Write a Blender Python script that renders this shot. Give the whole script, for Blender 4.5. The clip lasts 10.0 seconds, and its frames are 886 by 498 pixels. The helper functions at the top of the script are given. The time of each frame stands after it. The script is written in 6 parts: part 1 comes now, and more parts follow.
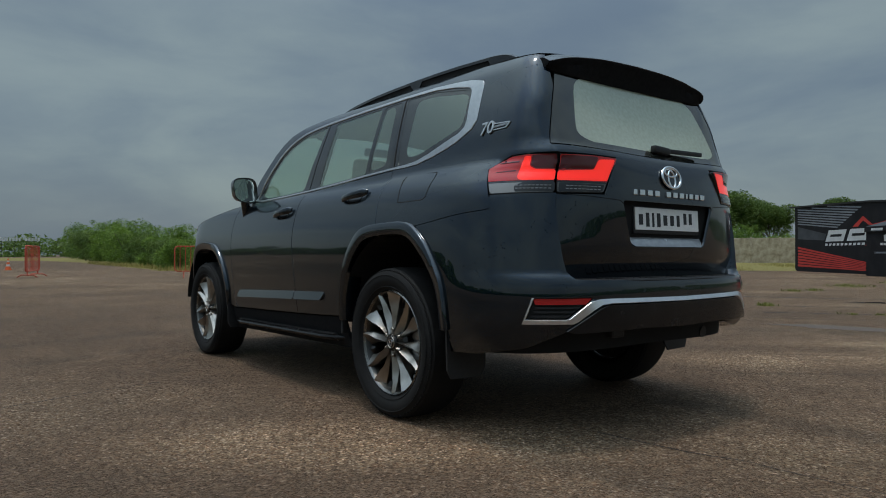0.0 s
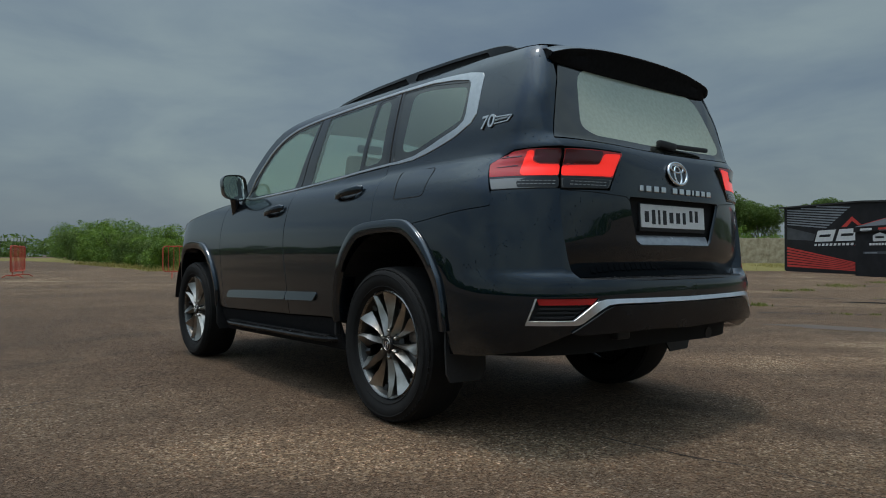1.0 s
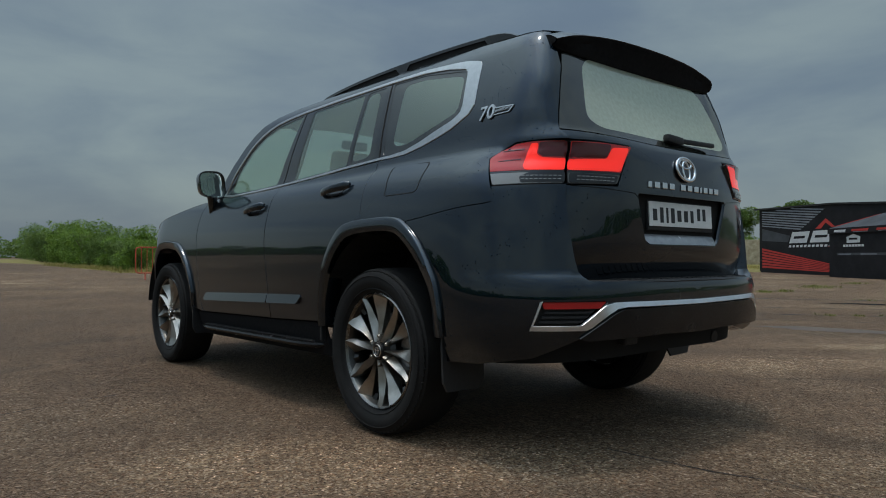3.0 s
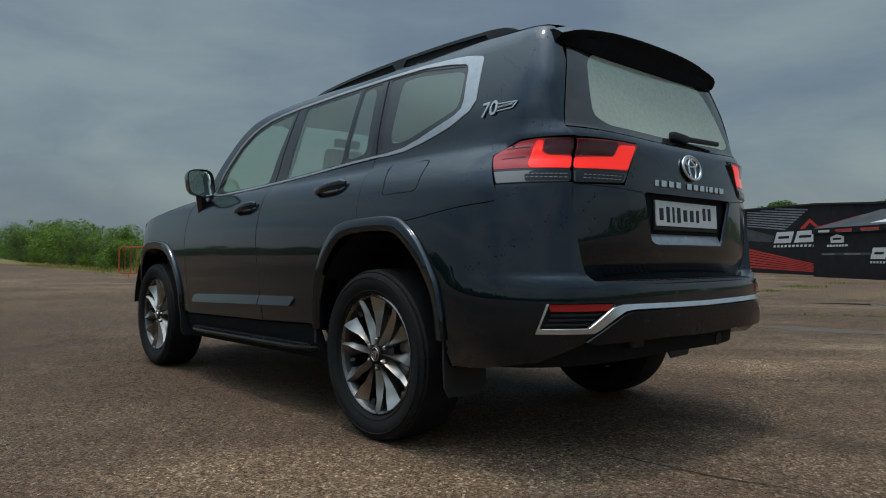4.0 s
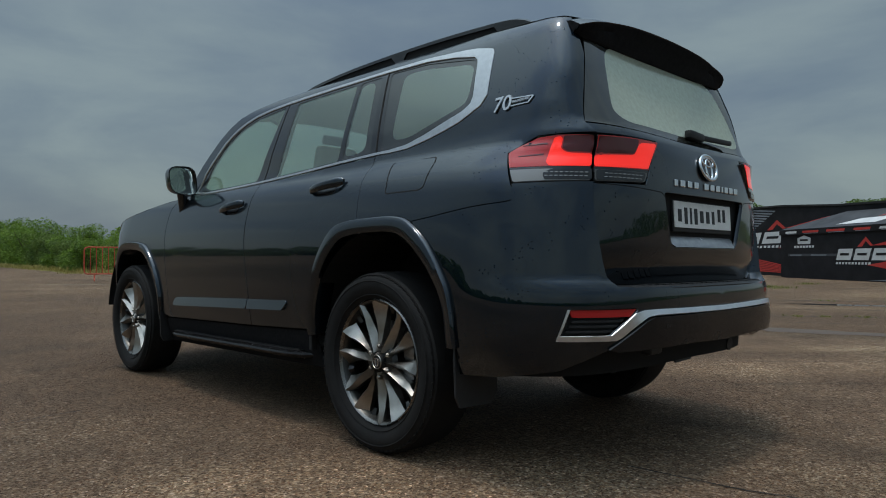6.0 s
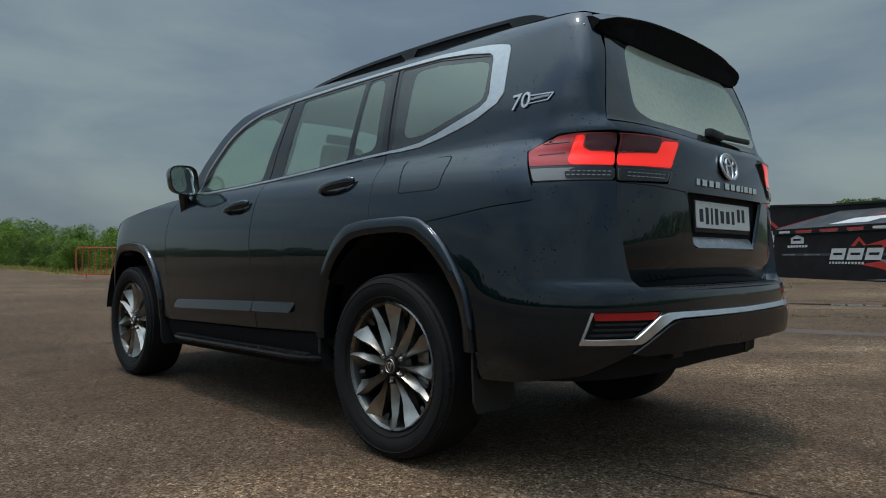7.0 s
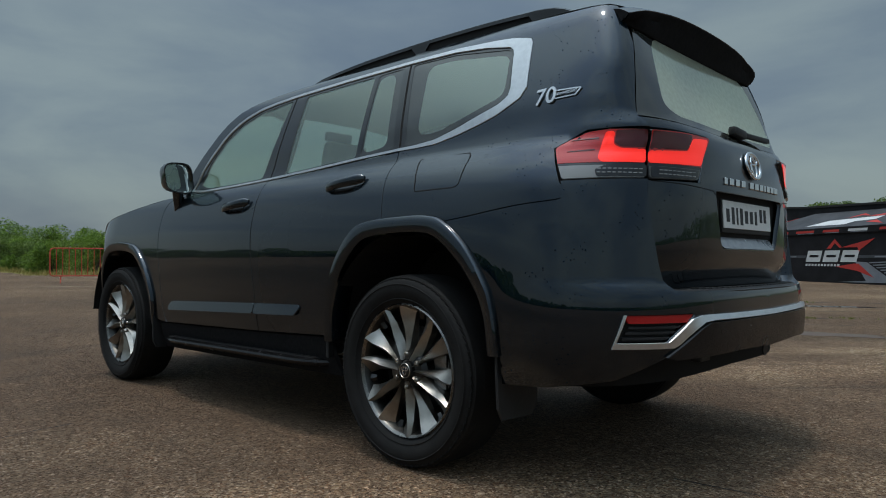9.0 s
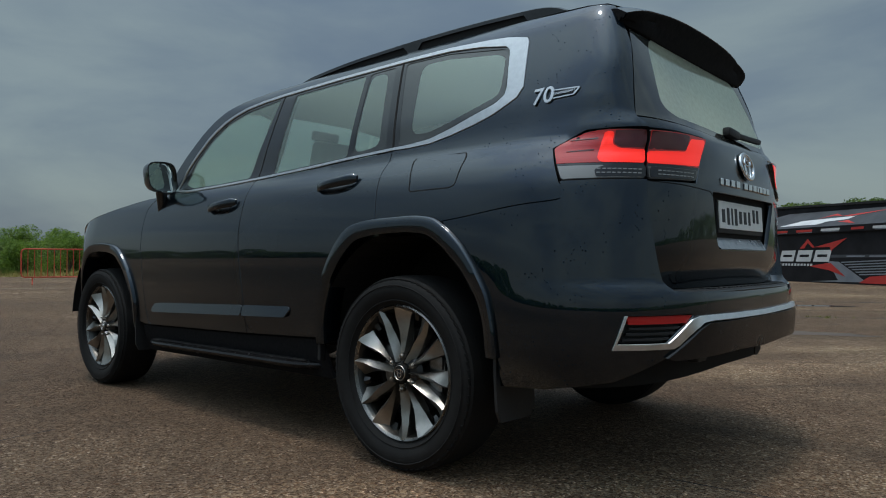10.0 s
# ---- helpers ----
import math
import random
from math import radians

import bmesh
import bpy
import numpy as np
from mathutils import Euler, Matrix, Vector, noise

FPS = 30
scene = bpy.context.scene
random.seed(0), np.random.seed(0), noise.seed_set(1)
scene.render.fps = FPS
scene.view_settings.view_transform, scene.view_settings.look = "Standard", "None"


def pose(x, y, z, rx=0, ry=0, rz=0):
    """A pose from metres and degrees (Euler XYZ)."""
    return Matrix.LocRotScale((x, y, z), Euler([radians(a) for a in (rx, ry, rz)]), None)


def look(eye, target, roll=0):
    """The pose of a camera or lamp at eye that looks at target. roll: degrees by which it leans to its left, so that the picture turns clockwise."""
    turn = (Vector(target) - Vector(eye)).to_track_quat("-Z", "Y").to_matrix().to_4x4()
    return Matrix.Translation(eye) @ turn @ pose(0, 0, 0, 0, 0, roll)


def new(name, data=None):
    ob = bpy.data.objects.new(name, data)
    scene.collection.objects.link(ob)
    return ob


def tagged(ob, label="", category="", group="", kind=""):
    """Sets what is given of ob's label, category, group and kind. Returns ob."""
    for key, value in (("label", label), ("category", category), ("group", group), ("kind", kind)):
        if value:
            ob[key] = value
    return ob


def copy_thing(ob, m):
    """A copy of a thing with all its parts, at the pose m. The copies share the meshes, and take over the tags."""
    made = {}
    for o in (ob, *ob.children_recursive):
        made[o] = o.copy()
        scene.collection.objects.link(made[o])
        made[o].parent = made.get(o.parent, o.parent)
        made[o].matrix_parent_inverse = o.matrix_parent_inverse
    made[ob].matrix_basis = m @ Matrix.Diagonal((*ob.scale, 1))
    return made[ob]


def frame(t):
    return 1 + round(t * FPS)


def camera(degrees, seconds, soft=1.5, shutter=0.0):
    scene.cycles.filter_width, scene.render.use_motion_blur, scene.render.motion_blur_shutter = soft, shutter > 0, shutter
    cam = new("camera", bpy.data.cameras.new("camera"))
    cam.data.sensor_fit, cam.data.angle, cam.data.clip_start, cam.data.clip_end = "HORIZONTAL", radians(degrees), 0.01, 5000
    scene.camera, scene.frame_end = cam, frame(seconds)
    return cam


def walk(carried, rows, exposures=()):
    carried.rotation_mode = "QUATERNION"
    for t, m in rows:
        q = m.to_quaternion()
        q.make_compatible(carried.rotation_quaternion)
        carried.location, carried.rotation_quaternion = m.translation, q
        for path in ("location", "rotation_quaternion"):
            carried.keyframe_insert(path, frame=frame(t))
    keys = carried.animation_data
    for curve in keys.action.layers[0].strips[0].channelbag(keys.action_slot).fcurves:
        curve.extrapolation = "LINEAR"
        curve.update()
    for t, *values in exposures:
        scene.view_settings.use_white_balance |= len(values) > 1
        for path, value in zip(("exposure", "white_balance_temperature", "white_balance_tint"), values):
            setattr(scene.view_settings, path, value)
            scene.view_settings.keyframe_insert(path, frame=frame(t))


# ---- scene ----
cam = camera(66.2, 10.0, 1.0)
PATH = [
    (0, (-2.882, -2.983, 0.845), (-1.666, -1.395, 0.863), 0.1),
    (0.5, (-2.859, -2.924, 0.837), (-1.634, -1.343, 0.857), 0.2),
    (1, (-2.837, -2.86, 0.837), (-1.598, -1.29, 0.856), 0.1),
    (1.5, (-2.821, -2.805, 0.835), (-1.568, -1.247, 0.856), 0.1),
    (2, (-2.801, -2.752, 0.832), (-1.534, -1.204, 0.854), 0.1),
    (2.5, (-2.785, -2.703, 0.832), (-1.507, -1.165, 0.854), 0.1),
    (4, (-2.762, -2.54, 0.835), (-1.44, -1.04, 0.858), 0.1),
    (4.5, (-2.764, -2.488, 0.84), (-1.423, -1.004, 0.861), 0.1),
    (5, (-2.768, -2.427, 0.836), (-1.407, -0.962, 0.861), 0.2),
    (5.5, (-2.772, -2.376, 0.839), (-1.396, -0.925, 0.864), 0.2),
    (7, (-2.796, -2.206, 0.849), (-1.393, -0.781, 0.873), 0.1),
    (7.5, (-2.809, -2.153, 0.846), (-1.397, -0.736, 0.871), 0.1),
    (8, (-2.823, -2.101, 0.841), (-1.4, -0.696, 0.869), 0.2),
    (8.5, (-2.83, -2.061, 0.842), (-1.396, -0.667, 0.871), 0.2),
    (9, (-2.839, -2.02, 0.844), (-1.39, -0.642, 0.873), 0.2),
    (9.5, (-2.848, -1.986, 0.846), (-1.381, -0.627, 0.875), 0.2),
    (10, (-2.866, -1.948, 0.846), (-1.372, -0.618, 0.876), 0.1),
]
walk(cam, [(t, look(eye, target, roll)) for t, eye, target, roll in PATH])

# ---- world, sun, exposure ----
SUN_AZ, SUN_EL = -70.0, 80.0     # degrees: where the veiled sun stands, from +y towards +x
scene.view_settings.exposure = 0.0
world = bpy.data.worlds.new("sky")
scene.world = world
world.use_nodes = True
wt = world.node_tree
wt.nodes.clear()


def wnode(kind, **values):
    n = wt.nodes.new(kind)
    for k, v in values.items():
        n.inputs[k].default_value = v
    return n


w_out = wnode("ShaderNodeOutputWorld")
w_bg = wnode("ShaderNodeBackground", Strength=0.109)
w_sky = wt.nodes.new("ShaderNodeTexSky")
w_sky.sky_type = "NISHITA"
w_sky.sun_disc = False
w_sky.sun_elevation = radians(SUN_EL)
w_sky.sun_rotation = radians(SUN_AZ)
w_sky.air_density, w_sky.dust_density, w_sky.ozone_density = 1.3, 2.5, 1.5
w_tc = wt.nodes.new("ShaderNodeTexCoord")
w_map = wnode("ShaderNodeMapping")
w_map.inputs["Scale"].default_value = (1.0, 1.0, 3.2)
w_noise = wnode("ShaderNodeTexNoise", Scale=2.3, Detail=7.0, Roughness=0.52, Distortion=0.35)
w_ramp = wt.nodes.new("ShaderNodeMapRange")
w_ramp.inputs["From Min"].default_value, w_ramp.inputs["From Max"].default_value = 0.28, 0.72
w_ramp.interpolation_type = "SMOOTHSTEP"
w_tint = wt.nodes.new("ShaderNodeMix")
w_tint.data_type = "RGBA"
w_tint.inputs["A"].default_value = (1.12, 1.56, 2.04, 1)
w_tint.inputs["B"].default_value = (2.2, 2.78, 2.86, 1)
w_mix = wt.nodes.new("ShaderNodeMix")
w_mix.data_type = "RGBA"
w_mix.inputs["Factor"].default_value = 0.85
wt.links.new(w_tc.outputs["Generated"], w_map.inputs["Vector"])
wt.links.new(w_map.outputs["Vector"], w_noise.inputs["Vector"])
wt.links.new(w_noise.outputs["Fac"], w_ramp.inputs["Value"])
wt.links.new(w_ramp.outputs["Result"], w_tint.inputs["Factor"])
wt.links.new(w_sky.outputs["Color"], w_mix.inputs["A"])
wt.links.new(w_tint.outputs["Result"], w_mix.inputs["B"])
# the overcast glows towards the veiled sun
_az, _el = radians(SUN_AZ), radians(SUN_EL)
TO_SUN = (math.sin(_az) * math.cos(_el), math.cos(_az) * math.cos(_el), math.sin(_el))
w_dot = wt.nodes.new("ShaderNodeVectorMath")
w_dot.operation = "DOT_PRODUCT"
w_dot.inputs[1].default_value = TO_SUN
w_zen = wt.nodes.new("ShaderNodeMapRange")
w_zen.interpolation_type = "SMOOTHSTEP"
for k, v in (("From Min", 0.56), ("From Max", 1.0), ("To Min", 1.0), ("To Max", 3.4)):
    w_zen.inputs[k].default_value = v
# above the low haze it is brighter all round
w_sep = wt.nodes.new("ShaderNodeSeparateXYZ")
w_high = wt.nodes.new("ShaderNodeMapRange")
w_high.interpolation_type = "SMOOTHSTEP"
for k, v in (("From Min", 0.28), ("From Max", 0.62), ("To Min", 1.0), ("To Max", 1.5)):
    w_high.inputs[k].default_value = v
w_both = wt.nodes.new("ShaderNodeMath")
w_both.operation = "MULTIPLY"
w_gain = wt.nodes.new("ShaderNodeVectorMath")
w_gain.operation = "SCALE"
wt.links.new(w_tc.outputs["Generated"], w_dot.inputs[0])
wt.links.new(w_dot.outputs["Value"], w_zen.inputs["Value"])
wt.links.new(w_mix.outputs["Result"], w_gain.inputs[0])
wt.links.new(w_tc.outputs["Generated"], w_sep.inputs["Vector"])
wt.links.new(w_sep.outputs["Z"], w_high.inputs["Value"])
wt.links.new(w_zen.outputs["Result"], w_both.inputs[0])
wt.links.new(w_high.outputs["Result"], w_both.inputs[1])
wt.links.new(w_both.outputs["Value"], w_gain.inputs["Scale"])
wt.links.new(w_gain.outputs["Vector"], w_bg.inputs["Color"])
wt.links.new(w_bg.outputs["Background"], w_out.inputs["Surface"])

sun = new("sun", bpy.data.lights.new("sun", "SUN"))
sun.data.energy, sun.data.angle, sun.data.color = 0.95, radians(8), (1.0, 0.95, 0.88)
sun.matrix_world = look(TO_SUN, (0, 0, 0))


# ---- materials ----
def principled(name, colour, rough=0.5, metal=0.0, **extra):
    m = bpy.data.materials.new(name)
    m.use_nodes = True
    b = m.node_tree.nodes["Principled BSDF"]
    b.inputs["Base Color"].default_value = (*colour, 1)
    b.inputs["Roughness"].default_value = rough
    b.inputs["Metallic"].default_value = metal
    for k, v in extra.items():
        b.inputs[k.replace("_", " ")].default_value = v
    return m


def node(m, kind, **values):
    n = m.node_tree.nodes.new(kind)
    for k, v in values.items():
        n.inputs[k.replace("_", " ")].default_value = v
    return n


def link(m, a, b):
    m.node_tree.links.new(a, b)


def bsdf(m):
    return m.node_tree.nodes["Principled BSDF"]


def coords(m, scale=(1, 1, 1), kind="Object"):
    tc = m.node_tree.nodes.new("ShaderNodeTexCoord")
    mp = m.node_tree.nodes.new("ShaderNodeMapping")
    mp.inputs["Scale"].default_value = scale
    link(m, tc.outputs[kind], mp.inputs["Vector"])
    return mp.outputs["Vector"]


def ramp(m, value, stops):
    r = m.node_tree.nodes.new("ShaderNodeValToRGB")
    el = r.color_ramp.elements
    while len(el) < len(stops):
        el.new(0.5)
    for e, (p, c) in zip(el, stops):
        e.position, e.color = p, (*c, 1)
    link(m, value, r.inputs["Fac"])
    return r.outputs["Color"]


def mottle(m, a, b, scale=4.0, detail=6.0, low=0.35, high=0.65, rough=None, bump=0.0, vec=None):
    """Varies the base colour between a and b, with roughness and bump by the same noise."""
    v = vec or coords(m)
    n = node(m, "ShaderNodeTexNoise", Scale=scale, Detail=detail, Roughness=0.6)
    link(m, v, n.inputs["Vector"])
    link(m, ramp(m, n.outputs["Fac"], [(low, a), (high, b)]), bsdf(m).inputs["Base Color"])
    if rough:
        mr = node(m, "ShaderNodeMapRange", To_Min=rough[0], To_Max=rough[1])
        link(m, n.outputs["Fac"], mr.inputs["Value"])
        link(m, mr.outputs["Result"], bsdf(m).inputs["Roughness"])
    if bump:
        bp = node(m, "ShaderNodeBump", Strength=bump, Distance=0.01)
        link(m, n.outputs["Fac"], bp.inputs["Height"])
        link(m, bp.outputs["Normal"], bsdf(m).inputs["Normal"])
    return m


def make_paint():
    m = principled("navy_paint", (0.0040, 0.0135, 0.0240), 0.30, 0.9, Specular_IOR_Level=0.0, Coat_Weight=1.0, Coat_Roughness=0.02, Coat_IOR=1.66)
    v = coords(m)
    vo = node(m, "ShaderNodeTexVoronoi", Scale=58.0, Randomness=1.0)
    link(m, v, vo.inputs["Vector"])
    bead = node(m, "ShaderNodeMapRange", From_Min=0.13, From_Max=0.20, To_Min=1.0, To_Max=0.0)
    link(m, vo.outputs["Distance"], bead.inputs["Value"])
    patch = node(m, "ShaderNodeTexNoise", Scale=9.0, Detail=2.0)
    link(m, v, patch.inputs["Vector"])
    thin = node(m, "ShaderNodeMapRange", From_Min=0.48, From_Max=0.62)
    link(m, patch.outputs["Fac"], thin.inputs["Value"])
    mul = m.node_tree.nodes.new("ShaderNodeMath")
    mul.operation = "MULTIPLY"
    link(m, bead.outputs["Result"], mul.inputs[0])
    link(m, thin.outputs["Result"], mul.inputs[1])
    wet = node(m, "ShaderNodeMapRange", To_Min=1.0, To_Max=0.12)
    link(m, mul.outputs["Value"], wet.inputs["Value"])
    link(m, wet.outputs["Result"], bsdf(m).inputs["Coat Weight"])
    bp = node(m, "ShaderNodeBump", Strength=0.3, Distance=0.0016)
    link(m, mul.outputs["Value"], bp.inputs["Height"])
    link(m, bp.outputs["Normal"], bsdf(m).inputs["Coat Normal"])
    # dust dulls the coat's gloss in places
    clouding = node(m, "ShaderNodeTexNoise", Scale=3.0, Detail=8.0, Roughness=0.7)
    link(m, v, clouding.inputs["Vector"])
    mr = node(m, "ShaderNodeMapRange", From_Min=0.3, From_Max=0.75, To_Min=0.0, To_Max=0.035)
    link(m, clouding.outputs["Fac"], mr.inputs["Value"])
    link(m, mr.outputs["Result"], bsdf(m).inputs["Coat Roughness"])
    return m


def make_glass(name, tint, ior=1.5, clouding=0.08):
    m = bpy.data.materials.new(name)
    m.use_nodes = True
    t = m.node_tree
    t.nodes.clear()
    out = t.nodes.new("ShaderNodeOutputMaterial")
    tr = t.nodes.new("ShaderNodeBsdfTransparent")
    tr.inputs["Color"].default_value = (*tint, 1)
    gl = t.nodes.new("ShaderNodeBsdfGlossy")
    gl.inputs["Roughness"].default_value = 0.012
    gl.inputs["Color"].default_value = (0.88, 1.0, 0.92, 1)
    fr = t.nodes.new("ShaderNodeFresnel")
    fr.inputs["IOR"].default_value = ior
    mx = t.nodes.new("ShaderNodeMixShader")
    # pale film: dust and mist, whose colour also paints in light from the cabin
    film = t.nodes.new("ShaderNodeBsdfDiffuse")
    film.inputs["Color"].default_value = (0.74, 0.80, 0.63, 1)
    haze = t.nodes.new("ShaderNodeBsdfTranslucent")
    haze.inputs["Color"].default_value = (0.74, 0.80, 0.63, 1)
    both = t.nodes.new("ShaderNodeMixShader")
    both.inputs[0].default_value = 0.25
    t.links.new(film.outputs[0], both.inputs[1])
    t.links.new(haze.outputs[0], both.inputs[2])
    film_noise = t.nodes.new("ShaderNodeTexNoise")
    film_noise.inputs["Scale"].default_value, film_noise.inputs["Detail"].default_value = 55.0, 6.0
    tc = t.nodes.new("ShaderNodeTexCoord")
    t.links.new(tc.outputs["Object"], film_noise.inputs["Vector"])
    amount = t.nodes.new("ShaderNodeMapRange")
    amount.inputs["To Min"].default_value, amount.inputs["To Max"].default_value = clouding * 0.8, clouding * 1.2
    t.links.new(film_noise.outputs["Fac"], amount.inputs["Value"])
    veil = t.nodes.new("ShaderNodeMixShader")
    t.links.new(amount.outputs["Result"], veil.inputs[0])
    t.links.new(tr.outputs[0], veil.inputs[1])
    t.links.new(both.outputs[0], veil.inputs[2])
    t.links.new(fr.outputs[0], mx.inputs[0])
    t.links.new(veil.outputs[0], mx.inputs[1])
    t.links.new(gl.outputs[0], mx.inputs[2])
    t.links.new(mx.outputs[0], out.inputs["Surface"])
    return m


def make_asphalt():
    m = principled("asphalt", (0.09, 0.075, 0.065), 0.9, 0.0, Specular_IOR_Level=0.16, Sheen_Weight=0.32, Sheen_Roughness=0.45, Sheen_Tint=(0.85, 0.58, 0.38, 1))
    v = coords(m)
    broad = node(m, "ShaderNodeTexNoise", Scale=0.33, Detail=5.0, Roughness=0.55)
    link(m, v, broad.inputs["Vector"])
    mid = node(m, "ShaderNodeTexNoise", Scale=2.6, Detail=6.0, Roughness=0.65)
    link(m, v, mid.inputs["Vector"])
    stone = node(m, "ShaderNodeTexVoronoi", Scale=115.0)
    link(m, v, stone.inputs["Vector"])
    fine = node(m, "ShaderNodeTexNoise", Scale=240.0, Detail=3.0)
    link(m, v, fine.inputs["Vector"])
    base = ramp(m, broad.outputs["Fac"], [(0.36, (0.092, 0.057, 0.035)), (0.52, (0.146, 0.094, 0.060)), (0.68, (0.240, 0.170, 0.112))])
    grit = ramp(m, stone.outputs["Color"], [(0.14, (0.06, 0.055, 0.05)), (0.5, (0.70, 0.68, 0.66)), (0.8, (1.3, 1.26, 1.2)), (0.95, (3.0, 3.0, 2.95))])
    mx = m.node_tree.nodes.new("ShaderNodeMix")
    mx.data_type, mx.blend_type = "RGBA", "MULTIPLY"
    mx.inputs["Factor"].default_value = 1.0
    # single stones: some rust-red, some grey
    hue = m.node_tree.nodes.new("ShaderNodeSeparateColor")
    link(m, stone.outputs["Color"], hue.inputs["Color"])
    tone = m.node_tree.nodes.new("ShaderNodeMix")
    tone.data_type, tone.blend_type = "RGBA", "MULTIPLY"
    tone.inputs["Factor"].default_value = 1.0
    link(m, base, tone.inputs["A"])
    link(m, ramp(m, hue.outputs["Green"], [(0.0, (1.42, 0.92, 0.68)), (0.35, (1.05, 0.98, 0.92)), (0.65, (0.92, 1.02, 1.08)), (1.0, (0.80, 0.94, 1.16))]), tone.inputs["B"])
    link(m, tone.outputs["Result"], mx.inputs["A"])
    link(m, grit, mx.inputs["B"])
    mx2 = m.node_tree.nodes.new("ShaderNodeMix")
    mx2.data_type, mx2.blend_type = "RGBA", "MULTIPLY"
    mx2.inputs["Factor"].default_value = 1.0
    link(m, mx.outputs["Result"], mx2.inputs["A"])
    link(m, ramp(m, mid.outputs["Fac"], [(0.3, (0.7, 0.7, 0.72)), (0.7, (1.25, 1.22, 1.2))]), mx2.inputs["B"])
    coarse = node(m, "ShaderNodeTexVoronoi", Scale=62.0)
    link(m, v, coarse.inputs["Vector"])
    mx3 = m.node_tree.nodes.new("ShaderNodeMix")
    mx3.data_type, mx3.blend_type = "RGBA", "MULTIPLY"
    mx3.inputs["Factor"].default_value = 1.0
    link(m, mx2.outputs["Result"], mx3.inputs["A"])
    link(m, ramp(m, coarse.outputs["Color"], [(0.15, (0.45, 0.43, 0.42)), (0.5, (0.95, 0.95, 0.95)), (0.85, (1.65, 1.62, 1.56))]), mx3.inputs["B"])
    worn = mx3.outputs["Result"]
    # pale patches, damp tyre tracks and bleached bands: centre, half length and width, turn, gain
    # first two are added: dark ground out of view, to darken the paint's reflections
    ground_tones = (((-9.6, 8.0), 13.0, 5.2, 90, 0.34), ((0.0, -10.5), 15.0, 5.6, 0, 0.42), ((-1.25, -0.34), 1.25, 0.50, -34, 2.6), ((-0.80, -1.15), 1.2, 0.14, -80, 0.7), ((0.60, -1.25), 1.5, 0.15, -85, 0.6), ((0.0, -2.0), 0.8, 0.5, -70, 1.12),
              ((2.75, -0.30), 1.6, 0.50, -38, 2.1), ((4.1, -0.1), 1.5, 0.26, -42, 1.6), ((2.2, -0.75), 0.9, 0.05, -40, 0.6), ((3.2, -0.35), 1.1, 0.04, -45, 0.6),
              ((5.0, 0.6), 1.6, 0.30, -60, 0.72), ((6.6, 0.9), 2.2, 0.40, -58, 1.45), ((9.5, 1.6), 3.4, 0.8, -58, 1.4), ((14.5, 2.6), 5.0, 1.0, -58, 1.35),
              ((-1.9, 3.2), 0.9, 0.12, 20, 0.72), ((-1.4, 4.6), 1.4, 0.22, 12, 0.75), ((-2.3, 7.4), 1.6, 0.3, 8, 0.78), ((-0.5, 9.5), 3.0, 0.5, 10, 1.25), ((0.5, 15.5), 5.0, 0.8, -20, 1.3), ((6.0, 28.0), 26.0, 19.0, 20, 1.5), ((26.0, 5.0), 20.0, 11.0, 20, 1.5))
    for (cx, cy), half_l, half_w, turn, gain in ground_tones:
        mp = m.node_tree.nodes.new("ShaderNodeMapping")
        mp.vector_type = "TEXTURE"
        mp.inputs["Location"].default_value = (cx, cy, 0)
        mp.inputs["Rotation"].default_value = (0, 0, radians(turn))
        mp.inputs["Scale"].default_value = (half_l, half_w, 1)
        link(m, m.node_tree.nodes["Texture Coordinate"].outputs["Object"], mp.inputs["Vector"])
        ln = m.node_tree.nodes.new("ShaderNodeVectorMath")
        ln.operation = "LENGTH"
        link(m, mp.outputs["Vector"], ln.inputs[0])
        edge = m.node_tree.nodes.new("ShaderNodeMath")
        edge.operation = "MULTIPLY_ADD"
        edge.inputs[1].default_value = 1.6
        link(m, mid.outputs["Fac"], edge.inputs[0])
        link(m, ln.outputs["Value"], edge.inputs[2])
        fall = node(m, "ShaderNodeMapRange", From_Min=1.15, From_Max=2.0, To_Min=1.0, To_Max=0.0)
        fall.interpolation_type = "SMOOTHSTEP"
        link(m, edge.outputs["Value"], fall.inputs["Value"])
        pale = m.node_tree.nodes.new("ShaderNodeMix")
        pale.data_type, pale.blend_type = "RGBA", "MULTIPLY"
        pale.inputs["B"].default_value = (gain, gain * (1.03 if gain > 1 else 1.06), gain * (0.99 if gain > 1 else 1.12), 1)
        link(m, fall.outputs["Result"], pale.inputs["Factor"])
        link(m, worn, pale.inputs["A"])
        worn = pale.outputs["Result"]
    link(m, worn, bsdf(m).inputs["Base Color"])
    add = m.node_tree.nodes.new("ShaderNodeMath")
    add.operation = "ADD"
    link(m, stone.outputs["Distance"], add.inputs[0])
    link(m, fine.outputs["Fac"], add.inputs[1])
    bp = node(m, "ShaderNodeBump", Strength=1.0, Distance=0.011)
    link(m, add.outputs["Value"], bp.inputs["Height"])
    link(m, bp.outputs["Normal"], bsdf(m).inputs["Normal"])
    mr = node(m, "ShaderNodeMapRange", From_Min=0.3, From_Max=0.7, To_Min=0.62, To_Max=0.92)
    link(m, broad.outputs["Fac"], mr.inputs["Value"])
    link(m, mr.outputs["Result"], bsdf(m).inputs["Roughness"])
    return m


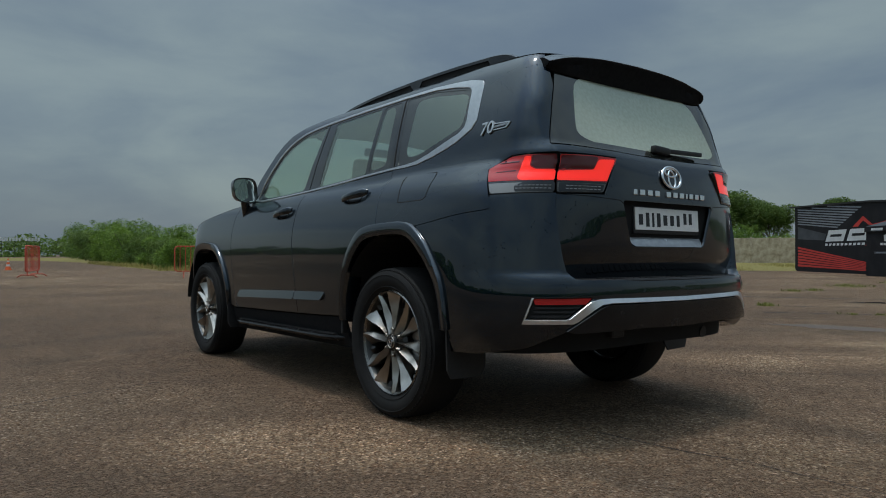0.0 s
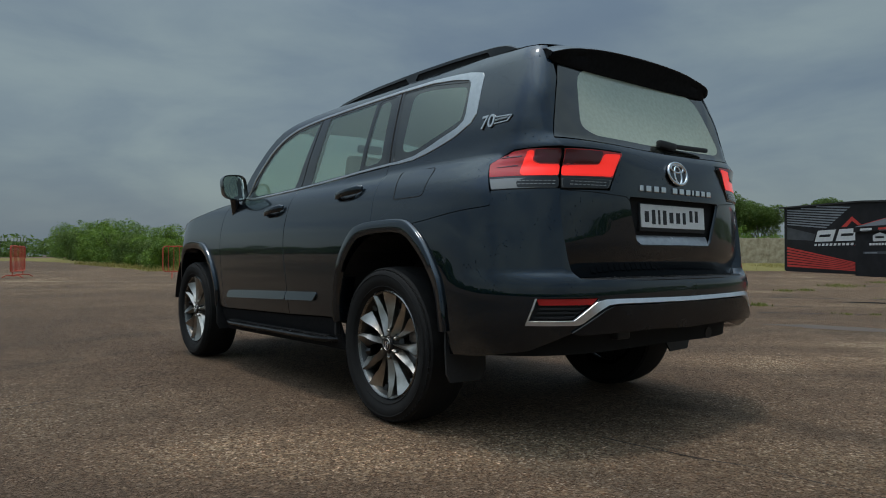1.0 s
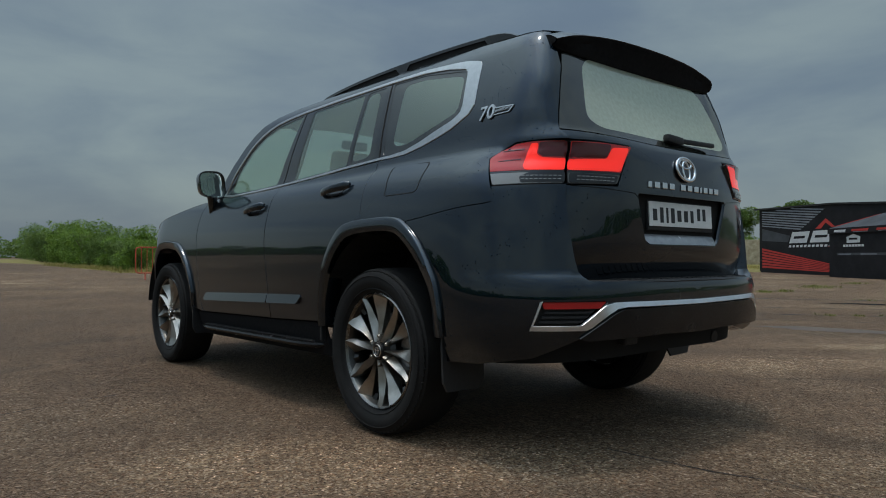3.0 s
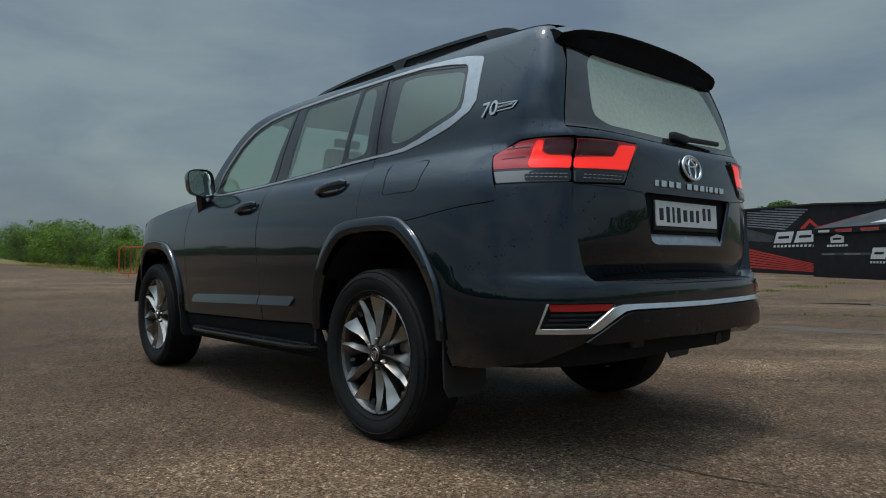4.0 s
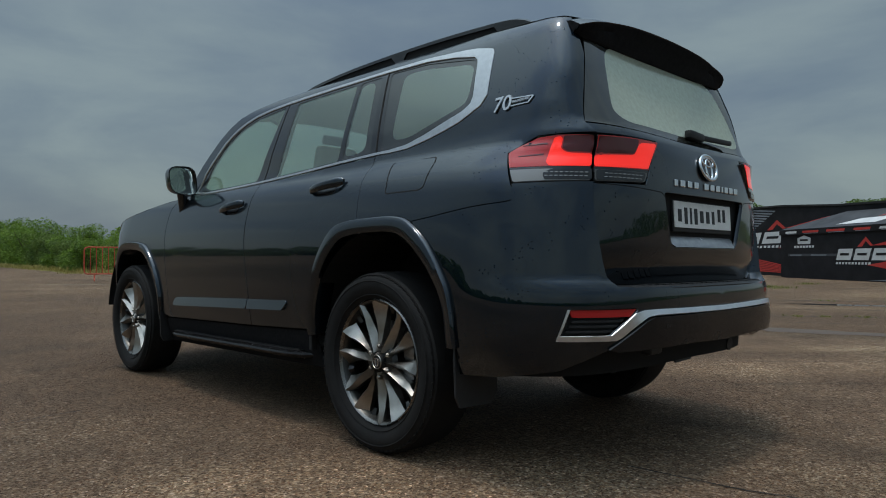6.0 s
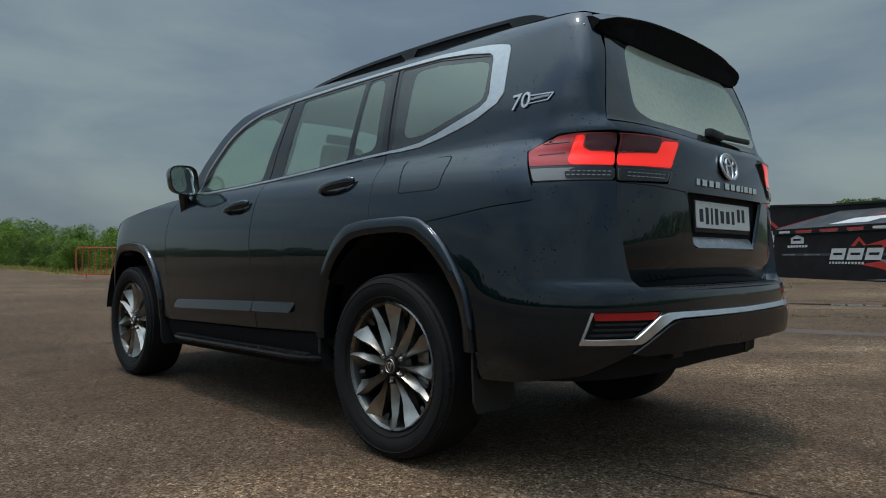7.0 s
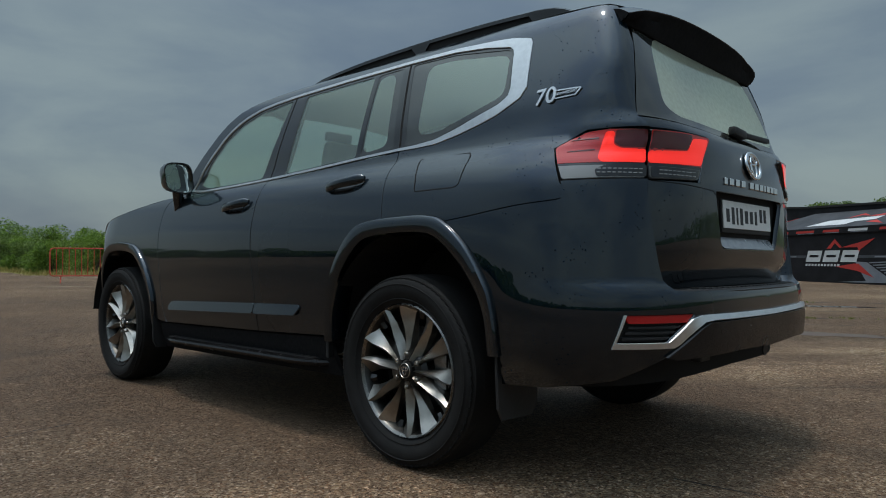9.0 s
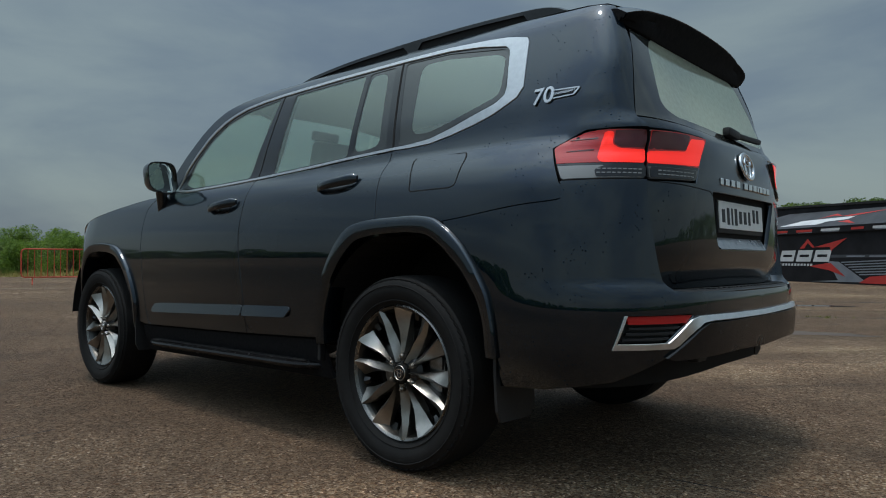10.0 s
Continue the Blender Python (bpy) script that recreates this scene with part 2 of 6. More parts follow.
PAINT = make_paint()
GLASS = make_glass("tinted_glass", (0.74, 0.87, 0.76), 2.8, 0.10)
REAR_GLASS = make_glass("rear_tinted_glass", (0.84, 0.90, 0.82), 2.4, 0.66)
BLACK_GLOSS = principled("black_gloss_trim", (0.008, 0.008, 0.009), 0.12, 0.0, Coat_Weight=0.6)
BLACK = mottle(principled("black_plastic", (0.012, 0.012, 0.013), 0.55), (0.010, 0.010, 0.011), (0.018, 0.018, 0.019), 60.0, rough=(0.45, 0.7), bump=0.1)
BLACK_DULL = mottle(principled("dull_black_plastic", (0.008, 0.008, 0.009), 0.8, 0.0, Specular_IOR_Level=0.15), (0.006, 0.006, 0.007), (0.012, 0.012, 0.013), 50.0, bump=0.1)
SATIN = mottle(principled("satin_trim", (0.8, 0.81, 0.83), 0.3, 1.0), (0.80, 0.81, 0.83), (0.9, 0.91, 0.92), 30.0, rough=(0.26, 0.38))
BUMPER_BLACK = mottle(principled("satin_black_bumper", (0.008, 0.008, 0.009), 0.25, 0.0, Specular_IOR_Level=0.4), (0.006, 0.006, 0.007), (0.012, 0.012, 0.013), 9.0, rough=(0.16, 0.34))
VOID = principled("underbody_black", (0.006, 0.006, 0.006), 0.9)
CHROME = mottle(principled("satin_chrome", (0.75, 0.76, 0.78), 0.16, 1.0), (0.78, 0.79, 0.81), (0.88, 0.89, 0.90), 30.0, rough=(0.06, 0.16))
RUBBER = mottle(principled("tyre_rubber", (0.012, 0.012, 0.012), 0.75, 0.0, Specular_IOR_Level=0.3), (0.006, 0.006, 0.0062), (0.013, 0.0128, 0.0124), 22.0, rough=(0.6, 0.85), bump=0.15)
ALLOY = mottle(principled("dark_chrome_alloy", (0.36, 0.35, 0.33), 0.2, 1.0), (0.33, 0.315, 0.285), (0.45, 0.43, 0.395), 16.0, rough=(0.30, 0.38))
ALLOY_MID = mottle(principled("grey_chrome_alloy", (0.2, 0.195, 0.19), 0.2, 1.0), (0.15, 0.147, 0.138), (0.22, 0.215, 0.205), 16.0, rough=(0.22, 0.32))
ALLOY_DARK = principled("smoked_alloy", (0.055, 0.054, 0.053), 0.28, 0.9)
BARREL = mottle(principled("smoked_rim_barrel", (0.07, 0.068, 0.064), 0.3, 1.0), (0.05, 0.049, 0.046), (0.10, 0.098, 0.092), 14.0, rough=(0.25, 0.4))
STEEL = mottle(principled("brake_steel", (0.3, 0.3, 0.3), 0.35, 1.0), (0.2, 0.2, 0.2), (0.36, 0.35, 0.34), 40.0)
BEIGE = mottle(principled("cream_leather", (0.55, 0.52, 0.43), 0.5), (0.62, 0.58, 0.47), (0.72, 0.68, 0.56), 30.0, bump=0.1)
HEADLINER = mottle(principled("pale_headliner", (0.6, 0.58, 0.5), 0.9), (0.70, 0.68, 0.60), (0.78, 0.76, 0.68), 80.0)
DASH = principled("dark_dashboard", (0.02, 0.02, 0.022), 0.6)
PLATE = mottle(principled("plate_white", (0.72, 0.72, 0.70), 0.4), (0.78, 0.78, 0.76), (0.86, 0.86, 0.84), 40.0)
FRIT = mottle(principled("black_edged_glass", (0.02, 0.022, 0.02), 0.04, 0.0, IOR=1.9), (0.016, 0.018, 0.016), (0.03, 0.033, 0.03), 14.0)
SILVER = mottle(principled("satin_silver", (0.42, 0.44, 0.46), 0.25, 0.55), (0.36, 0.38, 0.40), (0.46, 0.48, 0.50), 30.0, rough=(0.18, 0.32))
TRIM = mottle(principled("satin_window_trim", (0.6, 0.61, 0.62), 0.3, 1.0), (0.52, 0.53, 0.54), (0.60, 0.61, 0.62), 40.0, rough=(0.28, 0.36))
INK = principled("plate_black", (0.015, 0.015, 0.018), 0.5)
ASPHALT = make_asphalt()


def make_lens(name, colour, glow=0.0, rough=0.08):
    m = principled(name, colour, rough, 0.0, Coat_Weight=0.5, Coat_Roughness=0.03)
    if glow:
        bsdf(m).inputs["Emission Color"].default_value = (*colour, 1)
        bsdf(m).inputs["Emission Strength"].default_value = glow
    v = coords(m)
    w = node(m, "ShaderNodeTexWave", Scale=40.0, Distortion=0.3)
    w.bands_direction = "Z"
    link(m, v, w.inputs["Vector"])
    bp = node(m, "ShaderNodeBump", Strength=0.03, Distance=0.002)
    link(m, w.outputs["Fac"], bp.inputs["Height"])
    link(m, bp.outputs["Normal"], bsdf(m).inputs["Normal"])
    return m


LENS_RED = make_lens("red_lens", (0.50, 0.018, 0.018))
LENS_LIT = make_lens("lit_red_lens", (0.92, 0.022, 0.012), 0.68)
LENS_DARK = make_lens("smoked_red_lens", (0.09, 0.008, 0.012))
LENS_CLEAR = make_lens("smoked_clear_lens", (0.075, 0.076, 0.072))
LENS_GREY = make_lens("pale_clear_lens", (0.25, 0.26, 0.26))


# ---- mesh helpers ----
def mesh_object(name, me, material, parent=None, label=""):
    ob = new(name, me)
    if material is not None and not me.materials:
        me.materials.append(material)
    if parent is not None:
        ob.parent = parent
    if label:
        ob["label"] = label
    return ob


def part(name, bm, material, parent, label="", smooth=None):
    """Links a bmesh as one mesh object under a thing or a part; smooth: the angle in degrees past which edges stay sharp."""
    me = bpy.data.meshes.new(name)
    bm.normal_update()
    bm.to_mesh(me)
    bm.free()
    if smooth:
        for p in me.polygons:
            p.use_smooth = True
        me.set_sharp_from_angle(angle=radians(smooth))
    return mesh_object(name, me, material, parent, label)


def thing(name, label, category, group="", at=(0, 0, 0)):
    ob = new(name)
    ob.location = at
    ob.empty_display_size = 0.2
    return tagged(ob, label, category, group)


def box(bm, size, centre, rot=None, bevel=0.0, segments=2):
    m = Matrix.Translation(centre)
    if rot is not None:
        m = m @ Euler([radians(a) for a in rot]).to_matrix().to_4x4()
    r = bmesh.ops.create_cube(bm, size=1.0, matrix=m @ Matrix.Diagonal((*size, 1)))
    if bevel:
        es = list({e for v in r["verts"] for e in v.link_edges})
        bmesh.ops.bevel(bm, geom=es, offset=bevel, segments=segments, affect="EDGES", profile=0.6)
    return bm


def tube(bm, a, b, r, seg=10, r2=None):
    a, b = Vector(a), Vector(b)
    d = b - a
    m = Matrix.Translation((a + b) / 2) @ d.to_track_quat("Z", "Y").to_matrix().to_4x4()
    bmesh.ops.create_cone(bm, cap_ends=True, segments=seg, radius1=r, radius2=r if r2 is None else r2, depth=d.length, matrix=m)
    return bm


def grid_mesh(bm, rows, closed=False):
    """Faces between rows of points (each row the same length); closed joins each row's end to its start."""
    vs = [[bm.verts.new(p) for p in row] for row in rows]
    for a, b in zip(vs, vs[1:]):
        n = len(a)
        for i in range(n if closed else n - 1):
            j = (i + 1) % n
            bm.faces.new((a[i], a[j], b[j], b[i]))
    return vs


def lathe(bm, profile, seg=64, axis_x=0.0):
    """Turns (x, r) points about the x axis."""
    rows = [[(x, r * math.cos(2 * math.pi * k / seg), r * math.sin(2 * math.pi * k / seg)) for k in range(seg)] for x, r in profile]
    return grid_mesh(bm, rows, True)


def smooth_at(xs, ys, x):
    """Monotone cubic through the points."""
    n = len(xs)
    if x <= xs[0]:
        return ys[0]
    if x >= xs[-1]:
        return ys[-1]
    d = [(ys[i + 1] - ys[i]) / (xs[i + 1] - xs[i]) for i in range(n - 1)]
    i = max(k for k in range(n - 1) if xs[k] <= x)
    m = []
    for k in (i, i + 1):
        if k == 0:
            m.append(d[0])
        elif k == n - 1:
            m.append(d[-1])
        else:
            m.append(0 if d[k - 1] * d[k] <= 0 else 2 * d[k - 1] * d[k] / (d[k - 1] + d[k]))
    h = xs[i + 1] - xs[i]
    t = (x - xs[i]) / h
    return (2 * t ** 3 - 3 * t * t + 1) * ys[i] + (t ** 3 - 2 * t * t + t) * h * m[0] + (-2 * t ** 3 + 3 * t * t) * ys[i + 1] + (t ** 3 - t * t) * h * m[1]


# ---- the car's skin: u runs along the flank (y) and round the back; z is the height ----
YC, YF, LR, LF, DF = -0.35, 2.95, 1.40, 1.30, 0.80
UMID = YC - LR          # u of the middle of the back
FLANK = ((0.20, 0.30, 0.40, 0.55, 0.75, 0.87, 0.97, 1.10, 1.18, 1.235, 1.27, 1.45, 1.68, 1.74, 1.79, 1.84),
         (0.86, 0.90, 0.930, 0.951, 0.963, 0.966, 0.960, 0.931, 0.900, 0.862, 0.828, 0.775, 0.697, 0.672, 0.635, 0.56))
HAUNCH = ((0.20, 0.30, 0.40, 0.50, 0.58, 0.66, 0.76, 0.87, 0.97, 1.10, 1.18, 1.235, 1.27, 1.45, 1.68, 1.74, 1.79, 1.84),
          (0.86, 0.905, 0.945, 0.966, 0.972, 0.972, 0.967, 0.959, 0.949, 0.929, 0.900, 0.862, 0.828, 0.775, 0.697, 0.672, 0.635, 0.56))
BUMPER = ((0.20, 0.36, 0.42, 0.50, 0.62, 0.70, 0.738, 0.768, 0.95, 1.10, 1.20, 1.29, 1.36, 1.75, 1.85),
          (0.90, 1.00, 1.06, 1.09, 1.10, 1.098, 1.088, 1.064, 1.054, 1.045, 1.042, 1.025, 0.965, 0.80, 0.75))
GATE = ((0.70, 0.75, 0.80, 0.83, 0.88, 0.95, 1.10, 1.20, 1.29, 1.36, 1.75, 1.85),
        (0.985, 0.995, 1.012, 1.026, 1.034, 1.038, 1.045, 1.037, 1.014, 0.965, 0.80, 0.75))
ROUND = ((0.2, 0.8, 1.2, 1.30, 1.45, 1.60, 1.85), (3.35, 3.35, 3.2, 4.4, 6.5, 10.0, 13.0))     # how square the rear corner is
SOFT = ((0.2, 0.8, 1.2, 1.4, 1.85), (3.35, 3.35, 3.2, 4.5, 5.0))


def skin(u, z, back=BUMPER):
    w = smooth_at(*FLANK, z)
    if u < -0.25:
        # behind the rear wheel the flank swells lower down
        k = min(1.0, (-0.25 - u) / 0.55)
        w += (smooth_at(*HAUNCH, z) - w) * k * k * (3 - 2 * k)
    if u > YF:
        a, n = (u - YF) / LF * math.pi / 2, 2.5
        c, s = math.cos(a), math.sin(a)
        r = (abs(c) ** n + abs(s) ** n) ** (-1 / n)
        return Vector((-w * r * c, YF + DF * r * s, z))
    if u >= YC:
        return Vector((-w, u, z))
    a, n, b = (YC - u) / LR * math.pi / 2, smooth_at(*ROUND, z), smooth_at(*back, z)
    c, s = math.cos(a), math.sin(a)
    r = (abs(c) ** n + abs(s) ** n) ** (-1 / n)
    return Vector((-w * r * c, YC - (b + YC) * r * s, z))


def creased(points):
    """Moves outlines drawn for a soft rear corner along the back, to keep their x on the creased one."""
    out = []
    for u, z in points:
        a, n = (YC - u) / LR * math.pi / 2, smooth_at(*SOFT, z)
        if u < -0.95 and z > 1.296 and u > UMID + 0.05:
            q = (1 + math.tan(a) ** n) ** (-1 / n)
            n = smooth_at(*ROUND, z)
            a = math.atan((q ** -n - 1) ** (1 / n))
            u = YC - a / (math.pi / 2) * LR
        out.append((u, z))
    return out


def gate_skin(u, z):
    return skin(u, z, GATE)


def normal_at(f, u, v, h=2e-3):
    n = (f(u, v + h) - f(u, v - h)).cross(f(u + h, v) - f(u - h, v))
    return n.normalized() if n.length > 1e-12 else Vector((0, 0, 1))


def rounded(poly, r, seg=4):
    """The polygon with each corner rounded by about r."""
    out, n = [], len(poly)
    for i in range(n):
        p, a, b = Vector(poly[i]), Vector(poly[i - 1]), Vector(poly[(i + 1) % n])
        k = min(r, (a - p).length * 0.45, (b - p).length * 0.45)
        a, b = p + (a - p).normalized() * k, p + (b - p).normalized() * k
        for j in range(seg + 1):
            t = j / seg
            out.append(((1 - t) ** 2 * a + 2 * t * (1 - t) * p + t * t * b)[:])
    return out


def curve(points, per=6):
    """A smooth open curve (Catmull-Rom) through the points."""
    pts = [Vector(p) for p in points]
    pts = [2 * pts[0] - pts[1]] + pts + [2 * pts[-1] - pts[-2]]
    out = []
    for i in range(1, len(pts) - 2):
        p0, p1, p2, p3 = pts[i - 1:i + 3]
        for j in range(per):
            t = j / per
            out.append((0.5 * (2 * p1 + (p2 - p0) * t + (2 * p0 - 5 * p1 + 4 * p2 - p3) * t * t + (3 * p1 - p0 - 3 * p2 + p3) * t ** 3))[:])
    return out + [pts[-2][:]]


def area2(poly):
    return sum(a[0] * b[1] - b[0] * a[1] for a, b in zip(poly, poly[1:] + poly[:1]))


def inset(poly, g):
    """Moves a polygon's edges inwards by g."""
    p = [Vector(q[:2]) for q in poly]
    s = 1 if area2(poly) > 0 else -1
    out, n = [], len(p)
    for i in range(n):
        e1, e2 = p[i] - p[i - 1], p[(i + 1) % n] - p[i]
        if e1.length < 1e-9 or e2.length < 1e-9:
            out.append(p[i][:])
            continue
        e1.normalize(), e2.normalize()
        k = Vector((-e1.y, e1.x)) + Vector((-e2.y, e2.x))
        d = 1 + e1.dot(e2)
        out.append((p[i] + s * g * k / max(d, 0.4))[:])
    return out


def dense(poly, step):
    out = []
    for a, b in zip(poly, poly[1:] + poly[:1]):
        a, b = Vector(a[:2]), Vector(b[:2])
        k = max(1, math.ceil((b - a).length / step))
        out += [(a + (b - a) * (i / k))[:] for i in range(k)]
    return out


def inside(poly, pts):
    q = np.array(poly)
    a, b = q, np.roll(q, -1, 0)
    x, y = pts[:, 0:1], pts[:, 1:2]
    with np.errstate(divide="ignore", invalid="ignore"):
        cut = ((a[:, 1] > y) != (b[:, 1] > y)) & (x < (b[:, 0] - a[:, 0]) * (y - a[:, 1]) / (b[:, 1] - a[:, 1] + 1e-15) + a[:, 0])
    return cut.sum(1) % 2 == 1


def far_from(poly, pts, d):
    a = np.array(poly)
    b = np.roll(a, -1, 0)
    ab = b - a
    ap = pts[:, None, :] - a[None]
    t = np.clip((ap * ab).sum(2) / ((ab * ab).sum(1) + 1e-15), 0, 1)
    return (np.linalg.norm(ap - t[..., None] * ab, axis=2).min(1)) > d


def panel(name, poly, f, material, parent, holes=(), step=0.035, gap=0.0, off=0.0, depth=0.012, mirror=False, label="", lift=None):
    """A curved sheet: the polygon in (u, v), laid on the surface f, with a turned-in edge of the given depth.
    off lifts it along the normal; lift(u, v) adds to that; holes are cut out."""
    poly = dense(inset(poly, gap) if gap else [p[:2] for p in poly], step)
    holes = [dense([p[:2] for p in h], step) for h in holes]
    q = np.array(poly)
    lo, hi = q.min(0), q.max(0)
    gu, gv = np.meshgrid(np.arange(lo[0], hi[0], step), np.arange(lo[1], hi[1], step))
    g = np.stack([gu.ravel(), gv.ravel()], 1)
    keep = inside(poly, g) & far_from(poly, g, step * 0.45)
    for h in holes:
        keep &= ~inside(h, g) & far_from(h, g, step * 0.45)
    verts, edges = [], []
    for loop in [poly, *holes]:
        s = len(verts)
        verts += [Vector(p) for p in loop]
        edges += [(s + i, s + (i + 1) % len(loop)) for i in range(len(loop))]
    verts += [Vector(p) for p in g[keep]]
    from mathutils.geometry import delaunay_2d_cdt
    vo, eo, fo, _, _, _ = delaunay_2d_cdt(verts, edges, [], 0, 1e-7)
    vn = np.array([v[:] for v in vo])
    cen = np.array([vn[list(t)].mean(0) for t in fo])
    ok = inside(poly, cen)
    for h in holes:
        ok &= ~inside(h, cen)
    tris = [t for t, k in zip(fo, ok) if k]
    used = sorted({i for t in tris for i in t})
    index = {o: i for i, o in enumerate(used)}
    pts, nor = [], []
    for o in used:
        u, v = vn[o]
        n = normal_at(f, u, v)
        k = off + (lift(u, v) if lift else 0.0)
        pts.append(f(u, v) + n * k)
        if lift:
            n = normal_at(lambda a, b: f(a, b) + normal_at(f, a, b) * lift(a, b), u, v)
        nor.append(n)
    count = {}
    faces = []
    for t in tris:
        t = [index[i] for i in t]
        a, b, c = (pts[i] for i in t)
        if (b - a).cross(c - a).dot(nor[t[0]]) < 0:
            t.reverse()
        faces.append(t)
        for e in ((t[0], t[1]), (t[1], t[2]), (t[2], t[0])):
            count[e] = 1
    rim = [e for e in count if (e[1], e[0]) not in count]
    if depth:
        for a, b in rim:
            side = (pts[b] - pts[a]).cross(nor[a]).normalized()
            s = len(pts)
            pts += [pts[a].copy(), pts[b].copy(), pts[b] - nor[b] * depth, pts[a] - nor[a] * depth]
            nor += [(side + nor[a]).normalized(), (side + nor[b]).normalized(), side, side]
            faces.append([s, s + 3, s + 2, s + 1])
    if mirror:
        pts = [Vector((-p.x, p.y, p.z)) for p in pts]
        nor = [Vector((-p.x, p.y, p.z)) for p in nor]
        faces = [list(reversed(t)) for t in faces]
    me = bpy.data.meshes.new(name)
    me.from_pydata([p[:] for p in pts], [], faces)
    for p in me.polygons:
        p.use_smooth = True
    me.update()
    me.normals_split_custom_set_from_vertices([n[:] for n in nor])
    return mesh_object(name, me, material, parent, label)


def ribbon(path, half):
    """The outline of a band of the given half-width (or widths) along an open path."""
    p = [Vector(q[:2]) for q in path]
    hs = half if isinstance(half, (list, tuple)) else [half] * len(p)
    left, right = [], []
    for i, q in enumerate(p):
        d = (p[min(i + 1, len(p) - 1)] - p[max(i - 1, 0)]).normalized()
        n = Vector((-d.y, d.x))
        left.append((q + n * hs[i])[:])
        right.append((q - n * hs[i])[:])
    return left + right[::-1]


def mirrored(poly):
    """The same outline on the other half of the back."""
    return [(2 * UMID - p[0], p[1]) for p in poly][::-1]

# ---- ground, grass, wall, far woods ----
GRASS = mottle(principled("dry_grass", (0.12, 0.12, 0.04), 0.95), (0.22, 0.21, 0.055), (0.44, 0.36, 0.13), 3.0, bump=0.4)
LEAF = mottle(principled("bush_leaf", (0.06, 0.10, 0.03), 0.6), (0.065, 0.135, 0.016), (0.21, 0.33, 0.045), 1.9)
LEAF_DARK = mottle(principled("tree_leaf", (0.04, 0.07, 0.025), 0.6), (0.06, 0.12, 0.022), (0.16, 0.235, 0.048), 1.1)
BARK = mottle(principled("bark", (0.09, 0.07, 0.05), 0.9), (0.06, 0.045, 0.035), (0.13, 0.10, 0.08), 12.0, bump=0.5)
CONCRETE = mottle(principled("old_concrete", (0.30, 0.28, 0.24), 0.9), (0.25, 0.205, 0.135), (0.50, 0.44, 0.33), 1.6, bump=0.2)
RED_STEEL = mottle(principled("faded_red_paint", (0.42, 0.07, 0.045), 0.6), (0.50, 0.060, 0.030), (0.66, 0.11, 0.06), 8.0)
CONE_RED = mottle(principled("orange_plastic", (0.60, 0.10, 0.05), 0.5), (0.70, 0.12, 0.03), (0.80, 0.17, 0.05), 9.0)
CONE_WHITE = principled("white_band", (0.62, 0.60, 0.57), 0.5)
CLOTH_BLACK = mottle(principled("black_banner_cloth", (0.012, 0.012, 0.014), 0.8, 0.0, Specular_IOR_Level=0.25), (0.008, 0.008, 0.010), (0.016, 0.016, 0.019), 1.5, bump=0.1)
CLOTH_GREY = mottle(principled("grey_banner_cloth", (0.06, 0.065, 0.075), 0.8, 0.0, Specular_IOR_Level=0.25), (0.05, 0.055, 0.062), (0.075, 0.082, 0.092), 1.5, bump=0.1)
CLOTH_PALE = mottle(principled("pale_grey_print", (0.20, 0.22, 0.25), 0.75), (0.17, 0.19, 0.22), (0.23, 0.25, 0.28), 1.5)
CLOTH_RED = mottle(principled("red_print", (0.50, 0.035, 0.028), 0.7), (0.44, 0.030, 0.024), (0.55, 0.045, 0.035), 1.5)
CLOTH_WHITE = mottle(principled("white_print", (0.62, 0.64, 0.65), 0.7), (0.56, 0.58, 0.59), (0.66, 0.68, 0.69), 2.0)
WEED = mottle(principled("weed_leaf", (0.13, 0.14, 0.04), 0.8), (0.15, 0.17, 0.04), (0.32, 0.32, 0.09), 4.0)
TAR = mottle(principled("crack_tar", (0.03, 0.027, 0.024), 0.8), (0.014, 0.012, 0.011), (0.04, 0.034, 0.03), 6.0)
SAND = mottle(principled("drifted_sand", (0.4, 0.3, 0.2), 0.95, 0.0, Specular_IOR_Level=0.1), (0.30, 0.215, 0.14), (0.44, 0.34, 0.22), 5.0, bump=0.4)
DAMP = mottle(principled("damp_asphalt", (0.06, 0.05, 0.04), 0.4), (0.07, 0.05, 0.038), (0.13, 0.095, 0.07), 25.0, rough=(0.6, 0.85), bump=0.6)
WATER = principled("puddle_water", (0.05, 0.045, 0.04), 0.05, 0.0)


def ground_grid():
    bm = bmesh.new()
    xs = [-900, -300, -120, -60, -30, -15, -8, -4, 0, 4, 8, 12, 16, 20, 25, 30, 40, 60, 90, 150, 300, 900]
    grid_mesh(bm, [[(x, y, 0.0) for x in xs] for y in xs])
    bmesh.ops.recalc_face_normals(bm, faces=bm.faces)
    if bm.faces[:][0].normal.z < 0:
        bmesh.ops.reverse_faces(bm, faces=bm.faces)
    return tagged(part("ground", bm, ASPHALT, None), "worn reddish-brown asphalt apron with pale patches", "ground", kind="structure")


ground_grid()


